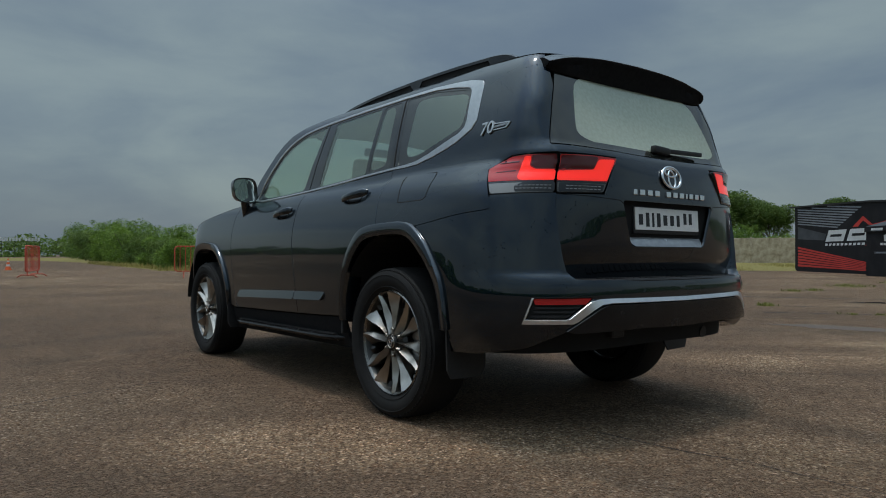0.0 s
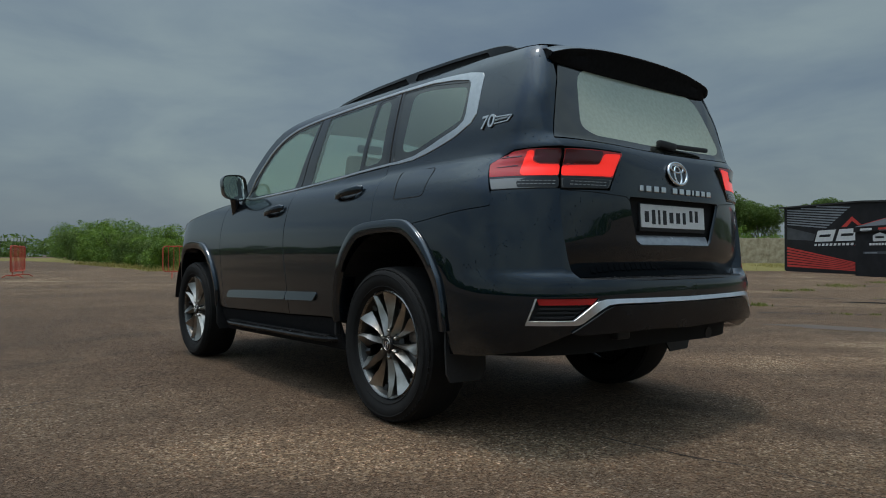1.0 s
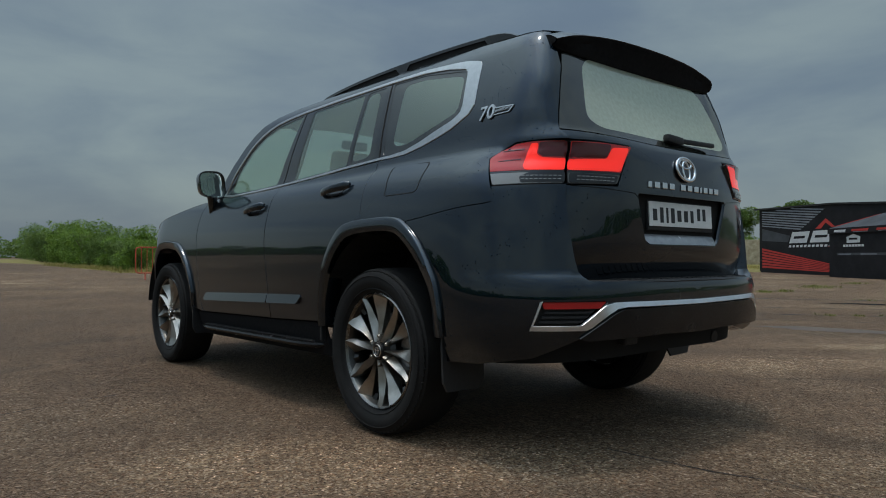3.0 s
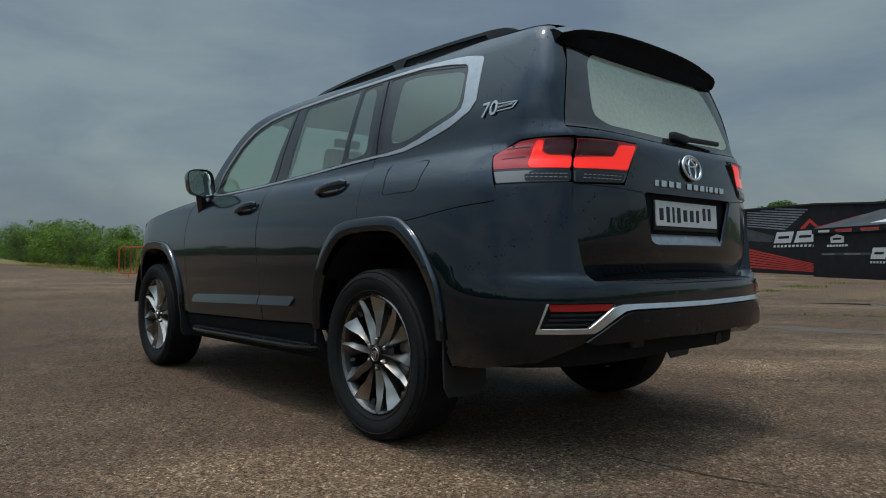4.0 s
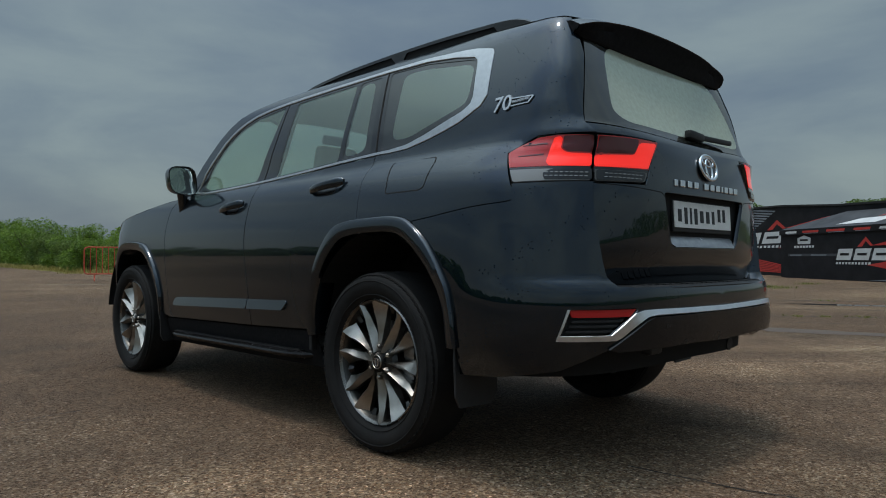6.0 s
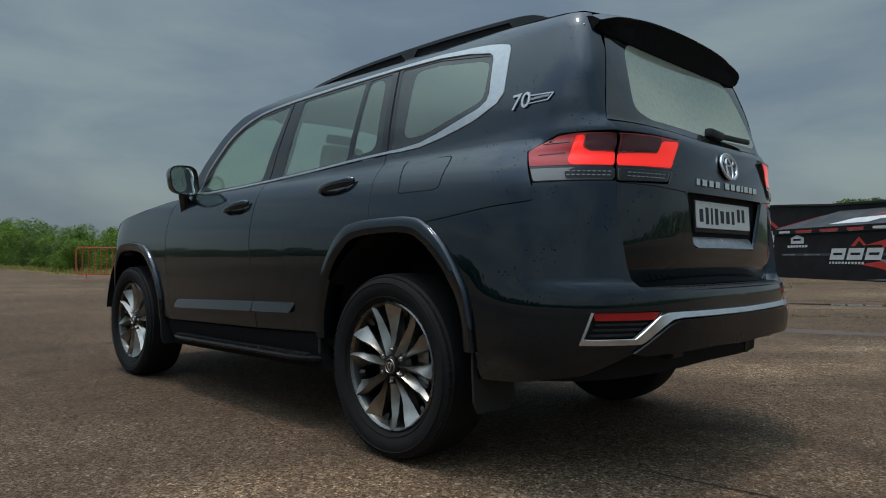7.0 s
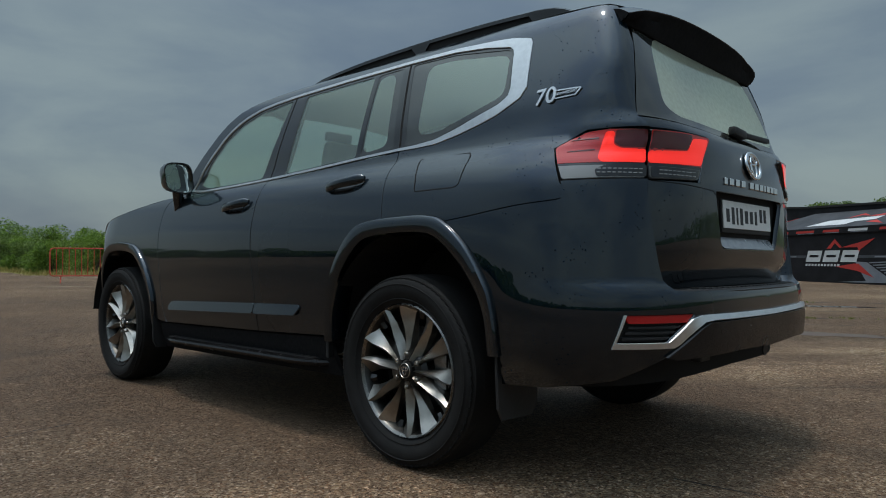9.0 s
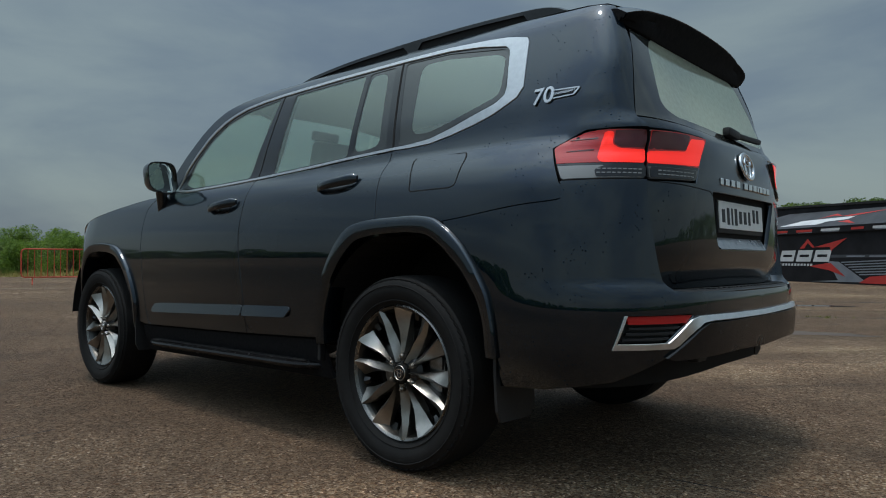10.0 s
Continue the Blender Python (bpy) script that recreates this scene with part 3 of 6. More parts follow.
def flat_patch(name, centre, rx, ry, turn, material, z, seed, label, category):
    """A thin sheet with an uneven outline lying on the ground."""
    rnd = random.Random(seed)
    bm = bmesh.new()
    n = 40
    ph = [rnd.uniform(0, 6.28) for _ in range(4)]
    pts = []
    for k in range(n):
        a = 2 * math.pi * k / n
        r = 1 + 0.16 * math.sin(2 * a + ph[0]) + 0.12 * math.sin(5 * a + ph[1]) + 0.08 * math.sin(11 * a + ph[2])
        x, y = rx * r * math.cos(a), ry * r * math.sin(a)
        c, s = math.cos(radians(turn)), math.sin(radians(turn))
        pts.append(bm.verts.new((centre[0] + x * c - y * s, centre[1] + x * s + y * c, z)))
    bm.faces.new(pts)
    return tagged(part(name, bm, material, None), label, category, kind="structure")


flat_patch("puddle", (10.9, 1.5), 0.8, 0.22, -66, WATER, 0.004, 3, "shallow rain puddle on the asphalt", "puddle")
flat_patch("puddle", (5.7, 0.35), 0.95, 0.22, -70, DAMP, 0.004, 5, "damp patch drying on the asphalt", "puddle")


def soft_leaf(m):
    """Lets some light through the leaves."""
    t = m.node_tree
    out = t.nodes["Material Output"]
    tr = t.nodes.new("ShaderNodeBsdfTranslucent")
    src = bsdf(m).inputs["Base Color"].links[0].from_socket
    t.links.new(src, tr.inputs["Color"])
    mx = t.nodes.new("ShaderNodeMixShader")
    mx.inputs[0].default_value = 0.4
    t.links.new(bsdf(m).outputs[0], mx.inputs[1])
    t.links.new(tr.outputs[0], mx.inputs[2])
    t.links.new(mx.outputs[0], out.inputs["Surface"])


for leafy in (LEAF, LEAF_DARK, GRASS, WEED):
    soft_leaf(leafy)

# ---- the car ----
car = thing("car", "dark navy large off-road estate car with rain beads, parked on asphalt", "car")

BELT = [(2.06, 1.256), (1.90, 1.240), (1.55, 1.248), (1.19, 1.263), (0.80, 1.282), (0.46, 1.303), (0.177, 1.316)]
KICK = [(0.08, 1.316), (-0.042, 1.322), (-0.16, 1.345), (-0.27, 1.374), (-0.42, 1.422), (-0.515, 1.455), (-0.556, 1.495)]
TOPLINE = [(-0.552, 1.688), (-0.535, 1.706), (-0.46, 1.717), (-0.259, 1.740), (-0.036, 1.756), (0.248, 1.760), (0.70, 1.758), (1.152, 1.749),
           (1.36, 1.738), (1.513, 1.722), (1.63, 1.694), (1.717, 1.663), (1.79, 1.622), (1.85, 1.578), (1.94, 1.478), (2.01, 1.385)]
DLO = BELT + KICK + TOPLINE
BELT_I = [(2.045, 1.268), (1.90, 1.253), (1.55, 1.261), (1.19, 1.276), (0.80, 1.295), (0.46, 1.316), (0.177, 1.329)]
KICK_I = [(0.08, 1.332), (-0.035, 1.343), (-0.14, 1.372), (-0.26, 1.414), (-0.375, 1.452), (-0.423, 1.475), (-0.433, 1.51)]
TOP_I = [(-0.402, 1.655), (-0.39, 1.673), (-0.35, 1.690), (-0.22, 1.716), (-0.036, 1.737), (0.248, 1.744), (0.70, 1.742), (1.152, 1.733),
         (1.36, 1.722), (1.505, 1.707), (1.62, 1.680), (1.70, 1.651), (1.775, 1.611), (1.832, 1.568), (1.92, 1.472), (1.995, 1.382)]
DLO_I = BELT_I + KICK_I + TOP_I

# wheel openings: outer edge of the flares, from the front foot over the top to the rear foot
ARCH_R = curve([(0.515, 0.47), (0.505, 0.589), (0.444, 0.793), (0.322, 0.957), (0.20, 1.002), (0.0, 1.013), (-0.141, 1.012), (-0.235, 0.988), (-0.351, 0.900), (-0.470, 0.764), (-0.515, 0.646), (-0.535, 0.50)], 5)
OPEN_R = curve([(0.465, 0.47), (0.455, 0.589), (0.39, 0.770), (0.265, 0.905), (0.16, 0.940), (0.0, 0.950), (-0.12, 0.948), (-0.20, 0.928), (-0.295, 0.858), (-0.410, 0.735), (-0.462, 0.63), (-0.475, 0.50)], 5)
YA = 2.865   # the front axle
ARCH_F = curve([(2.345, 0.42), (2.338, 0.592), (2.40, 0.745), (2.486, 0.850), (2.60, 0.925), (2.78, 0.948), (2.95, 0.945), (3.07, 0.915), (3.20, 0.82), (3.30, 0.70), (3.35, 0.58), (3.36, 0.48)], 5)
OPEN_F = curve([(2.395, 0.42), (2.388, 0.592), (2.45, 0.720), (2.53, 0.808), (2.63, 0.870), (2.79, 0.892), (2.94, 0.890), (3.04, 0.865), (3.15, 0.785), (3.24, 0.68), (3.29, 0.57), (3.30, 0.48)], 5)


def arch_between(arch, a, b):
    """The points of an arch between two of its u values, in the arch's order."""
    return [p for p in arch if min(a, b) < p[0] < max(a, b)]


def roof_top(y):
    return smooth_at((-0.80, -0.5, 0.0, 0.6, 1.2, 1.5, 1.75), (1.782, 1.798, 1.815, 1.818, 1.806, 1.783, 1.745), y)


def flank_panels(mirror):
    m = dict(mirror=mirror)
    front = curve([(2.17, 0.440), (2.205, 0.50), (2.245, 0.80), (2.275, 1.10), (2.262, 1.18), (2.20, 1.232)], 5)
    mid = curve([(1.19, 1.263), (1.178, 1.20), (1.163, 1.05), (1.150, 0.90), (1.118, 0.68), (1.098, 0.465)], 5)
    aft = curve([(0.177, 1.316), (0.172, 1.25), (0.160, 1.15), (0.140, 1.05), (0.131, 1.008)], 4)
    # each door's outline runs round from its front lower corner
    door = panel("front_door", front + BELT[0:3] + mid, skin, PAINT, car, gap=0.005, **m)
    rear_edge = aft + [p for p in reversed(arch_between(ARCH_R, 0.13, 0.60)) if p[1] > 0.485]
    rdoor = panel("rear_door", mid[::-1] + BELT[4:6] + rear_edge + [(0.512, 0.487)], skin, PAINT, car, gap=0.005, **m)
    for line in (front, mid, aft):
        panel("shut_line", ribbon(line, 0.0052), skin, VOID, car, off=-0.003, depth=0.0, **m)
    # quarter panel with the rearmost roof post
    lamp_edge = creased([(-1.063, 1.62), (-1.048, 1.48), (-1.032, 1.340), (-1.060, 1.299), (-0.997, 1.297)]) + [ (-0.852, 1.291), (-0.80, 1.268), (-0.738, 1.232), (-0.795, 1.108)]
    seam = curve([(-0.806, 1.098), (-0.803, 1.062), (-0.785, 1.048), (-0.60, 1.032), (-0.246, 0.990)], 4)
    quarter = aft[::-1] + KICK + TOPLINE[:6] + [(0.248, roof_top(0.248)), (-0.036, roof_top(0)), (-0.40, roof_top(-0.4)), (-0.75, 1.788)] + creased([(-0.99, 1.778), (-1.03, 1.73)]) + lamp_edge + seam + [p for p in reversed(arch_between(ARCH_R, -0.25, 0.131))]
    panel("quarter_panel", quarter, skin, PAINT, car, gap=0.002, step=0.03, **m)
    # roof side with the windscreen post
    rail = [(0.248, roof_top(0.248))] + TOPLINE[5:] + [(2.06, 1.256), (2.20, 1.240), (2.26, 1.250), (2.16, 1.36), (2.06, 1.49), (1.95, 1.61), (1.86, 1.68), (1.75, 1.735), (1.6, 1.772), (1.5, roof_top(1.5)), (1.2, roof_top(1.2)), (0.6, roof_top(0.6))]
    panel("roof_side", rail, skin, PAINT, car, gap=0.0005, step=0.03, depth=0.02, **m)
    fender = [(2.20, 1.236)] + front[::-1] + [p for p in ARCH_F if p[1] > 0.45] + [(3.40, 0.50), (3.72, 0.47), (3.90, 0.60), (3.92, 0.88), (3.75, 0.965), (3.5, 1.045), (3.2, 1.112), (2.9, 1.160), (2.6, 1.198), (2.35, 1.224)]
    panel("front_fender", fender, skin, PAINT, car, gap=0.002, **m)
    # bright window surround, black posts, panes
    panel("window_trim", DLO, skin, TRIM, car, holes=[DLO_I], off=0.004, depth=0.010, gap=0.001, step=0.03, label="satin chrome window surround", **m)
    front_pane = rounded([(1.274, 1.282), (1.55, 1.272), (1.86, 1.268), (1.985, 1.300), (1.925, 1.430), (1.815, 1.560), (1.69, 1.640), (1.505, 1.692), (1.182, 1.720)], 0.02)
    rear_pane = rounded([(0.485, 1.320), (1.060, 1.290), (1.050, 1.722), (0.493, 1.730)], 0.02)
    small_pane = rounded([(0.225, 1.334), (0.452, 1.322), (0.462, 1.730), (0.290, 1.732)], 0.02)
    quarter_pane = rounded([(0.150, 1.340), (0.075, 1.340), (-0.035, 1.351), (-0.26, 1.424), (-0.415, 1.480), (-0.392, 1.650), (-0.345, 1.682), (-0.036, 1.728), (0.225, 1.735)], 0.02)
    panel("window_post_frame", DLO_I, skin, BLACK_GLOSS, car, holes=[front_pane, rear_pane, small_pane, quarter_pane], off=-0.002, depth=0.014, step=0.03, label="gloss black window posts", **m)
    quarter_hole = rounded([(0.085, 1.378), (-0.03, 1.376), (-0.24, 1.444), (-0.380, 1.492), (-0.362, 1.640), (-0.32, 1.664), (-0.03, 1.704), (0.115, 1.705)], 0.05)
    small_hole = rounded([(0.275, 1.352), (0.445, 1.335), (0.455, 1.715), (0.335, 1.717)], 0.05)
    for name, p in (("front_window", front_pane), ("rear_window", rear_pane), ("small_window", small_hole), ("quarter_window", quarter_hole)):
        panel(name, p, skin, GLASS, car, off=-0.005, depth=0.0, step=0.06, label="tinted side window", **m)
    for p, hole, whose in ((quarter_pane, quarter_hole, "quarter"), (small_pane, small_hole, "small")):
        panel("window_border", p, skin, FRIT, car, holes=[hole], off=-0.005, depth=0.0, step=0.05, label="black glass border of the %s window" % whose, **m)
    # shut lines in the posts
    panel("post_seam", ribbon([(1.186, 1.28), (1.155, 1.732)], 0.003), skin, VOID, car, off=-0.0005, depth=0.004, **m)
    panel("post_seam", ribbon([(0.180, 1.332), (0.248, 1.743)], 0.005), skin, VOID, car, off=-0.0005, depth=0.004, **m)
    # fuel flap: a flush lid with its shut line
    lid = rounded([(0.018, 1.262), (-0.02, 1.268), (-0.262, 1.262), (-0.282, 1.235), (-0.276, 1.128), (-0.25, 1.118), (-0.035, 1.116), (-0.03, 1.15), (-0.004, 1.22)], 0.03)
    panel("fuel_flap", ribbon(lid + lid[:1], 0.0022), skin, VOID, car, off=0.0008, depth=0.002, step=0.02, **m)
    # door mouldings
    strip = rounded([(0.745, 0.572), (1.108, 0.560), (1.108, 0.612), (0.720, 0.622), (0.715, 0.605)], 0.012)
    panel("door_moulding", strip, skin, PAINT, rdoor, off=0.004, depth=0.010, lift=lambda u, v: 0.30 * (0.62 - v), **m)
    strip = rounded([(1.122, 0.560), (2.07, 0.530), (2.085, 0.545), (2.055, 0.582), (1.122, 0.612)], 0.012)
    panel("door_moulding", strip, skin, PAINT, door, off=0.004, depth=0.010, lift=lambda u, v: 0.30 * (0.615 - v), **m)
    # sill below the doors
    panel("sill", [(0.47, 0.30), (2.30, 0.27), (2.30, 0.428), (1.10, 0.458), (0.512, 0.480)], skin, BLACK_DULL, car, off=-0.012, depth=0.02, label="matt black sill", **m)
    for y, z, owner in ((1.365, 1.130, door), (0.437, 1.185, rdoor)):
        handle(y, z, owner, mirror)
    return door, rdoor


def handle(y, z, owner, mirror):
    """A pull handle with rounded ends, standing off a scooped cup."""
    s = -1 if not mirror else 1
    w = smooth_at(*FLANK, z)
    bm = bmesh.new()
    rows = []
    for i in range(13):
        t = i / 12
        yy = y + 0.128 - 0.256 * t
        bow = math.sin(math.pi * t) ** 0.5
        zz = z - 0.015 + 0.030 * t
        wz = smooth_at(*FLANK, zz)
        c = Vector((s * (wz + 0.008 + 0.030 * bow), yy, zz))
        hh, tt = 0.010 + 0.010 * min(1, 2.4 * bow) + 0.004 * t, 0.006 + 0.006 * bow
        rows.append([c + Vector((s * tt * math.cos(a), 0, hh * math.sin(a))) for a in (2 * math.pi * k / 12 for k in range(12))])
    grid_mesh(bm, rows, True)
    for row in (bm.verts[:12], bm.verts[-12:]):
        bm.faces.new(row)
    bmesh.ops.recalc_face_normals(bm, faces=bm.faces)
    part("handle", bm, PAINT, owner, "body-coloured door handle", 40)
    cup = rounded([(y - 0.075, z - 0.040), (y + 0.075, z - 0.046), (y + 0.085, z + 0.020), (y - 0.080, z + 0.028)], 0.04)
    panel("handle_cup", cup, skin, BLACK_GLOSS, owner, off=0.0012, depth=0.002, step=0.02, mirror=mirror, lift=lambda u, v: 0.0)


def flare(outer, inner, mirror, split=None):
    """A wheel-arch moulding: a raised band with a turned-in lip."""
    s = 1 if mirror else -1
    rows = [[] for _ in range(6)]
    for (u0, v0), (u1, v1) in zip(outer, inner):
        for k, (t, o) in enumerate(((-0.02, -0.004), (0.02, 0.014), (0.12, 0.020), (0.85, 0.017), (1.0, 0.010), (1.0, -0.09))):
            u, v = u0 + (u1 - u0) * t, v0 + (v1 - v0) * t
            p = skin(u, v) + normal_at(skin, u, v) * o
            rows[k].append(Vector((s * abs(p.x), p.y, p.z)))
    bm = bmesh.new()
    grid_mesh(bm, rows)
    bmesh.ops.recalc_face_normals(bm, faces=bm.faces)
    f = bm.faces[:][len(outer)]
    f.normal_update()
    if f.normal.x * s < 0:
        bmesh.ops.reverse_faces(bm, faces=bm.faces)
    part("wheel_arch", bm, PAINT, car, "body-coloured wheel-arch moulding", 50)


def wheel_well(yc, mirror):
    s = 1 if mirror else -1
    bm = bmesh.new()
    rows = []
    for x in (0.955, 0.50):
        rows.append([(s * x, yc + 0.515 * math.cos(a), 0.40 + 0.575 * math.sin(a) - 0.02) for a in (radians(8 + 164 * k / 24) for k in range(25))])
    grid_mesh(bm, rows)
    grid_mesh(bm, [rows[1], [(s * 0.50, yc, 0.40)] * 25])
    part("wheel_liner", bm, VOID, car, "black wheel liner")


for side in (False, True):
    flank_panels(side)
    flare(ARCH_R, OPEN_R, side)
    flare(ARCH_F, OPEN_F, side)
    wheel_well(0.0, side)
    wheel_well(YA, side)

for side in (False, True):
    panel("gap_backing", [(-0.93, 1.25), (-1.16, 1.25), (-1.16, 1.70), (-1.0, 1.74)], skin, VOID, car, off=-0.022, depth=0.0, step=0.05, mirror=side)

# inner shell behind the gaps
shell = [(UMID, 0.42), (-0.56, 0.40)] + ARCH_R[::-1] + [(0.52, 0.30), (2.34, 0.30)] + ARCH_F + [(3.5, 0.40), (4.25, 0.40), (4.25, 1.0), (3.5, 1.05), (2.3, 1.19), (1.9, 1.225), (0.4, 1.28), (-0.3, 1.28), (-0.9, 1.27), (UMID, 1.27)]
for side in (False, True):
    panel("inner_shell", shell, gate_skin, VOID, car, off=-0.03, depth=0.0, step=0.08, mirror=side)

# ---- back of the car ----
LAMP_OUT = rounded([(-0.742, 1.230), (-0.80, 1.262), (-0.852, 1.285), (-0.93, 1.292), (-1.064, 1.291), (-1.093, 1.117), (-0.801, 1.112)], 0.012)
LAMP_IN = rounded([(-1.073, 1.291), (-1.20, 1.290), (-1.352, 1.284), (-1.338, 1.24), (-1.309, 1.122), (-1.102, 1.116)], 0.012)


def band(poly, lo, hi):
    """The part of an outline between two heights."""
    out = []
    n = len(poly)
    for k, lim, sign in ((0, lo, 1), (1, hi, -1)):
        src = poly if k == 0 else out
        res = []
        for a, b in zip(src, src[1:] + src[:1]):
            ia, ib = sign * (a[1] - lim) >= 0, sign * (b[1] - lim) >= 0
            if ia:
                res.append(a)
            if ia != ib:
                t = (lim - a[1]) / (b[1] - a[1])
                res.append((a[0] + (b[0] - a[0]) * t, lim))
        out = res
    return out


for flip in (False, True):
    fl = mirrored if flip else (lambda p: p)
    for name, outline in (("outer_tail_lamp", LAMP_OUT), ("inner_tail_lamp", LAMP_IN)):
        base = panel(name, fl(outline), skin, BLACK_GLOSS, car, gap=0.002, off=0.004, depth=0.03, step=0.03, label="red and smoked tail lamp")
        panel("red_lens", fl(inset(band(outline, 1.168, 1.4), 0.003)), skin, LENS_RED, base, off=0.0052, depth=0.002, step=0.03)
        panel("clear_band", fl(inset(band(outline, 1.05, 1.165), 0.004)), skin, LENS_GREY if name[0] == "o" else LENS_CLEAR, base, off=0.006, depth=0.003, step=0.03)
        if name[0] == "o":
            lit = [(-0.918, 1.280), (-0.950, 1.284), (-0.955, 1.238), (-0.985, 1.222), (-1.076, 1.220), (-1.085, 1.172), (-0.935, 1.172), (-0.918, 1.185)]
            dark = [(-0.955, 1.286), (-1.062, 1.288), (-1.074, 1.226), (-0.986, 1.227), (-0.960, 1.242)]
            grid = [(-0.925, 1.122), (-1.092, 1.123), (-1.088, 1.162), (-0.945, 1.160), (-0.915, 1.145)]
            rib = [[(-0.80, z), (-0.90, z + 0.007), (-0.90, z + 0.001), (-0.80, z - 0.002)] for z in (1.253, 1.212)]
        else:
            lit = [(-1.086, 1.216), (-1.243, 1.224), (-1.250, 1.270), (-1.335, 1.275), (-1.317, 1.176), (-1.094, 1.172)]
            dark = [(-1.081, 1.285), (-1.246, 1.282), (-1.240, 1.229), (-1.088, 1.221)]
            grid = [(-1.110, 1.122), (-1.298, 1.127), (-1.304, 1.158), (-1.104, 1.160)]
            rib = []
        panel("lit_strip", fl(rounded(lit, 0.012)), skin, LENS_LIT, base, off=0.0065, depth=0.003, step=0.03, label="glowing red light strip")
        panel("dark_lens", fl(rounded(dark, 0.008)), skin, LENS_DARK, base, off=0.006, depth=0.002, step=0.03)
        panel("indicator", fl(rounded(grid, 0.008)), skin, BLACK_GLOSS, base, off=0.008, depth=0.003, step=0.03, label="dark indicator with bright dashes")
        for row in (0.25, 0.62):
            lo = min(p[0] for p in grid)
            for k in range(9):
                u = lo + 0.016 + k * 0.0175
                z = 1.124 + 0.036 * row
                panel("dash", fl([(u, z), (u + 0.012, z), (u + 0.012, z + 0.0035), (u, z + 0.0035)]), skin, LENS_GREY, base, off=0.0095, depth=0.002)
        for r in rib:
            panel("lens_rib", fl(r), skin, LENS_DARK, base, off=0.0075, depth=0.002)

# tailgate with its number-plate niche
EDGE = [(-1.100, 1.113), (-1.104, 1.062), (-1.118, 0.95), (-1.139, 0.83), (-1.152, 0.775), (-1.176, 0.742)]
NICHE = rounded([(-1.415, 1.096), (2 * UMID + 1.415, 1.096), (2 * UMID + 1.425, 1.06), (2 * UMID + 1.475, 0.905), (2 * UMID + 1.50, 0.880), (-1.50, 0.880), (-1.475, 0.905), (-1.425, 1.06)], 0.02)
upper = creased([(-1.036, 1.338)]) + [(-1.25, 1.328), (-1.5, 1.318), (UMID, 1.315)]
gate_poly = EDGE[::-1] + [(-1.101, 1.115), (-1.316, 1.118), (-1.346, 1.236), (-1.360, 1.290), (-1.20, 1.295), (-1.062, 1.297)] + upper
gate_poly = gate_poly + mirrored(gate_poly)[1:]
gate = panel("tailgate", gate_poly, gate_skin, PAINT, car, holes=[NICHE], gap=0.0025, depth=0.02, step=0.03)
panel("tailgate_seam", ribbon([(-1.115, 1.112), (-1.25, 1.106), (-1.40, 1.094), (-1.425, 1.075)], 0.0016), gate_skin, VOID, gate, off=0.0006, depth=0.001)
panel("tailgate_seam", ribbon(mirrored([(-1.115, 1.112), (-1.25, 1.106), (-1.40, 1.094), (-1.425, 1.075)]), 0.0016), gate_skin, VOID, gate, off=0.0006, depth=0.001)


def niche_skin(u, z):
    """The recess: deep at the top, running out to the skin at its lower edge."""
    p = gate_skin(u, z)
    n = normal_at(gate_skin, u, z)
    d = 0.055 * max(0.0, min(1.0, (z - 0.886) / 0.07))
    return p - n * d


panel("plate_niche", NICHE, niche_skin, BLACK_GLOSS, gate, depth=0.0, step=0.02, label="gloss black number-plate recess")
bright = [(-1.436, 1.055), (2 * UMID + 1.436, 1.055), (2 * UMID + 1.480, 0.915), (2 * UMID + 1.500, 0.886), (-1.500, 0.886), (-1.480, 0.915)]
panel("plate_shelf", rounded(bright, 0.01), niche_skin, SILVER, gate, off=0.003, depth=0.0, step=0.02, label="satin silver surround of the plate")
# plate with plain bars for its characters
bm = bmesh.new()
box(bm, (0.530, 0.014, 0.128), (0, -1.012, 1.012), (-3, 0, 0), 0.004)
plate = part("number_plate", bm, BLACK, gate, "white number plate in a dark frame", 40)
bm = bmesh.new()
box(bm, (0.515, 0.006, 0.106), (0, -1.0205, 1.018), (-3, 0, 0), 0.002)
part("plate_face", bm, PLATE, plate)
x = -0.235
for w, h in ((0.036, 0.05), (0.030, 0.066), (0.018, 0.066), (0.032, 0.066), (0.036, 0.05), (0.036, 0.05), (0.028, 0.055), (0.028, 0.055), (0.028, 0.055)):
    bm = bmesh.new()
    box(bm, (w * 0.84, 0.002, h), (x + w / 2, -1.0242, 1.014 + (0.012 if x > 0.09 else 0.0)), (-3, 0, 0))
    part("plate_mark", bm, INK, plate)
    x += w + (0.030 if abs(x - 0.05) < 0.02 else 0.019)
for k in range(16):
    bm = bmesh.new()
    box(bm, (0.009, 0.002, 0.008), (-0.11 + k * 0.014, -1.0195, 0.9555), (-3, 0, 0))
    part("frame_mark", bm, PLATE, plate)

# emblem: an oval ring with a two-stroke device, and a row of raised marks
bm = bmesh.new()


def ring_y(bm, cx, cz, rx, rz, tube_r, y, seg=40, ts=8):
    rows = []
    for k in range(seg):
        a = 2 * math.pi * k / seg
        c = Vector((cx + rx * math.cos(a), y, cz + rz * math.sin(a)))
        o = Vector((math.cos(a), 0, math.sin(a)))
        rows.append([c + o * tube_r * math.cos(b) + Vector((0, -tube_r * math.sin(b), 0)) for b in (2 * math.pi * j / ts for j in range(ts))])
    grid_mesh(bm, rows + rows[:1], True)


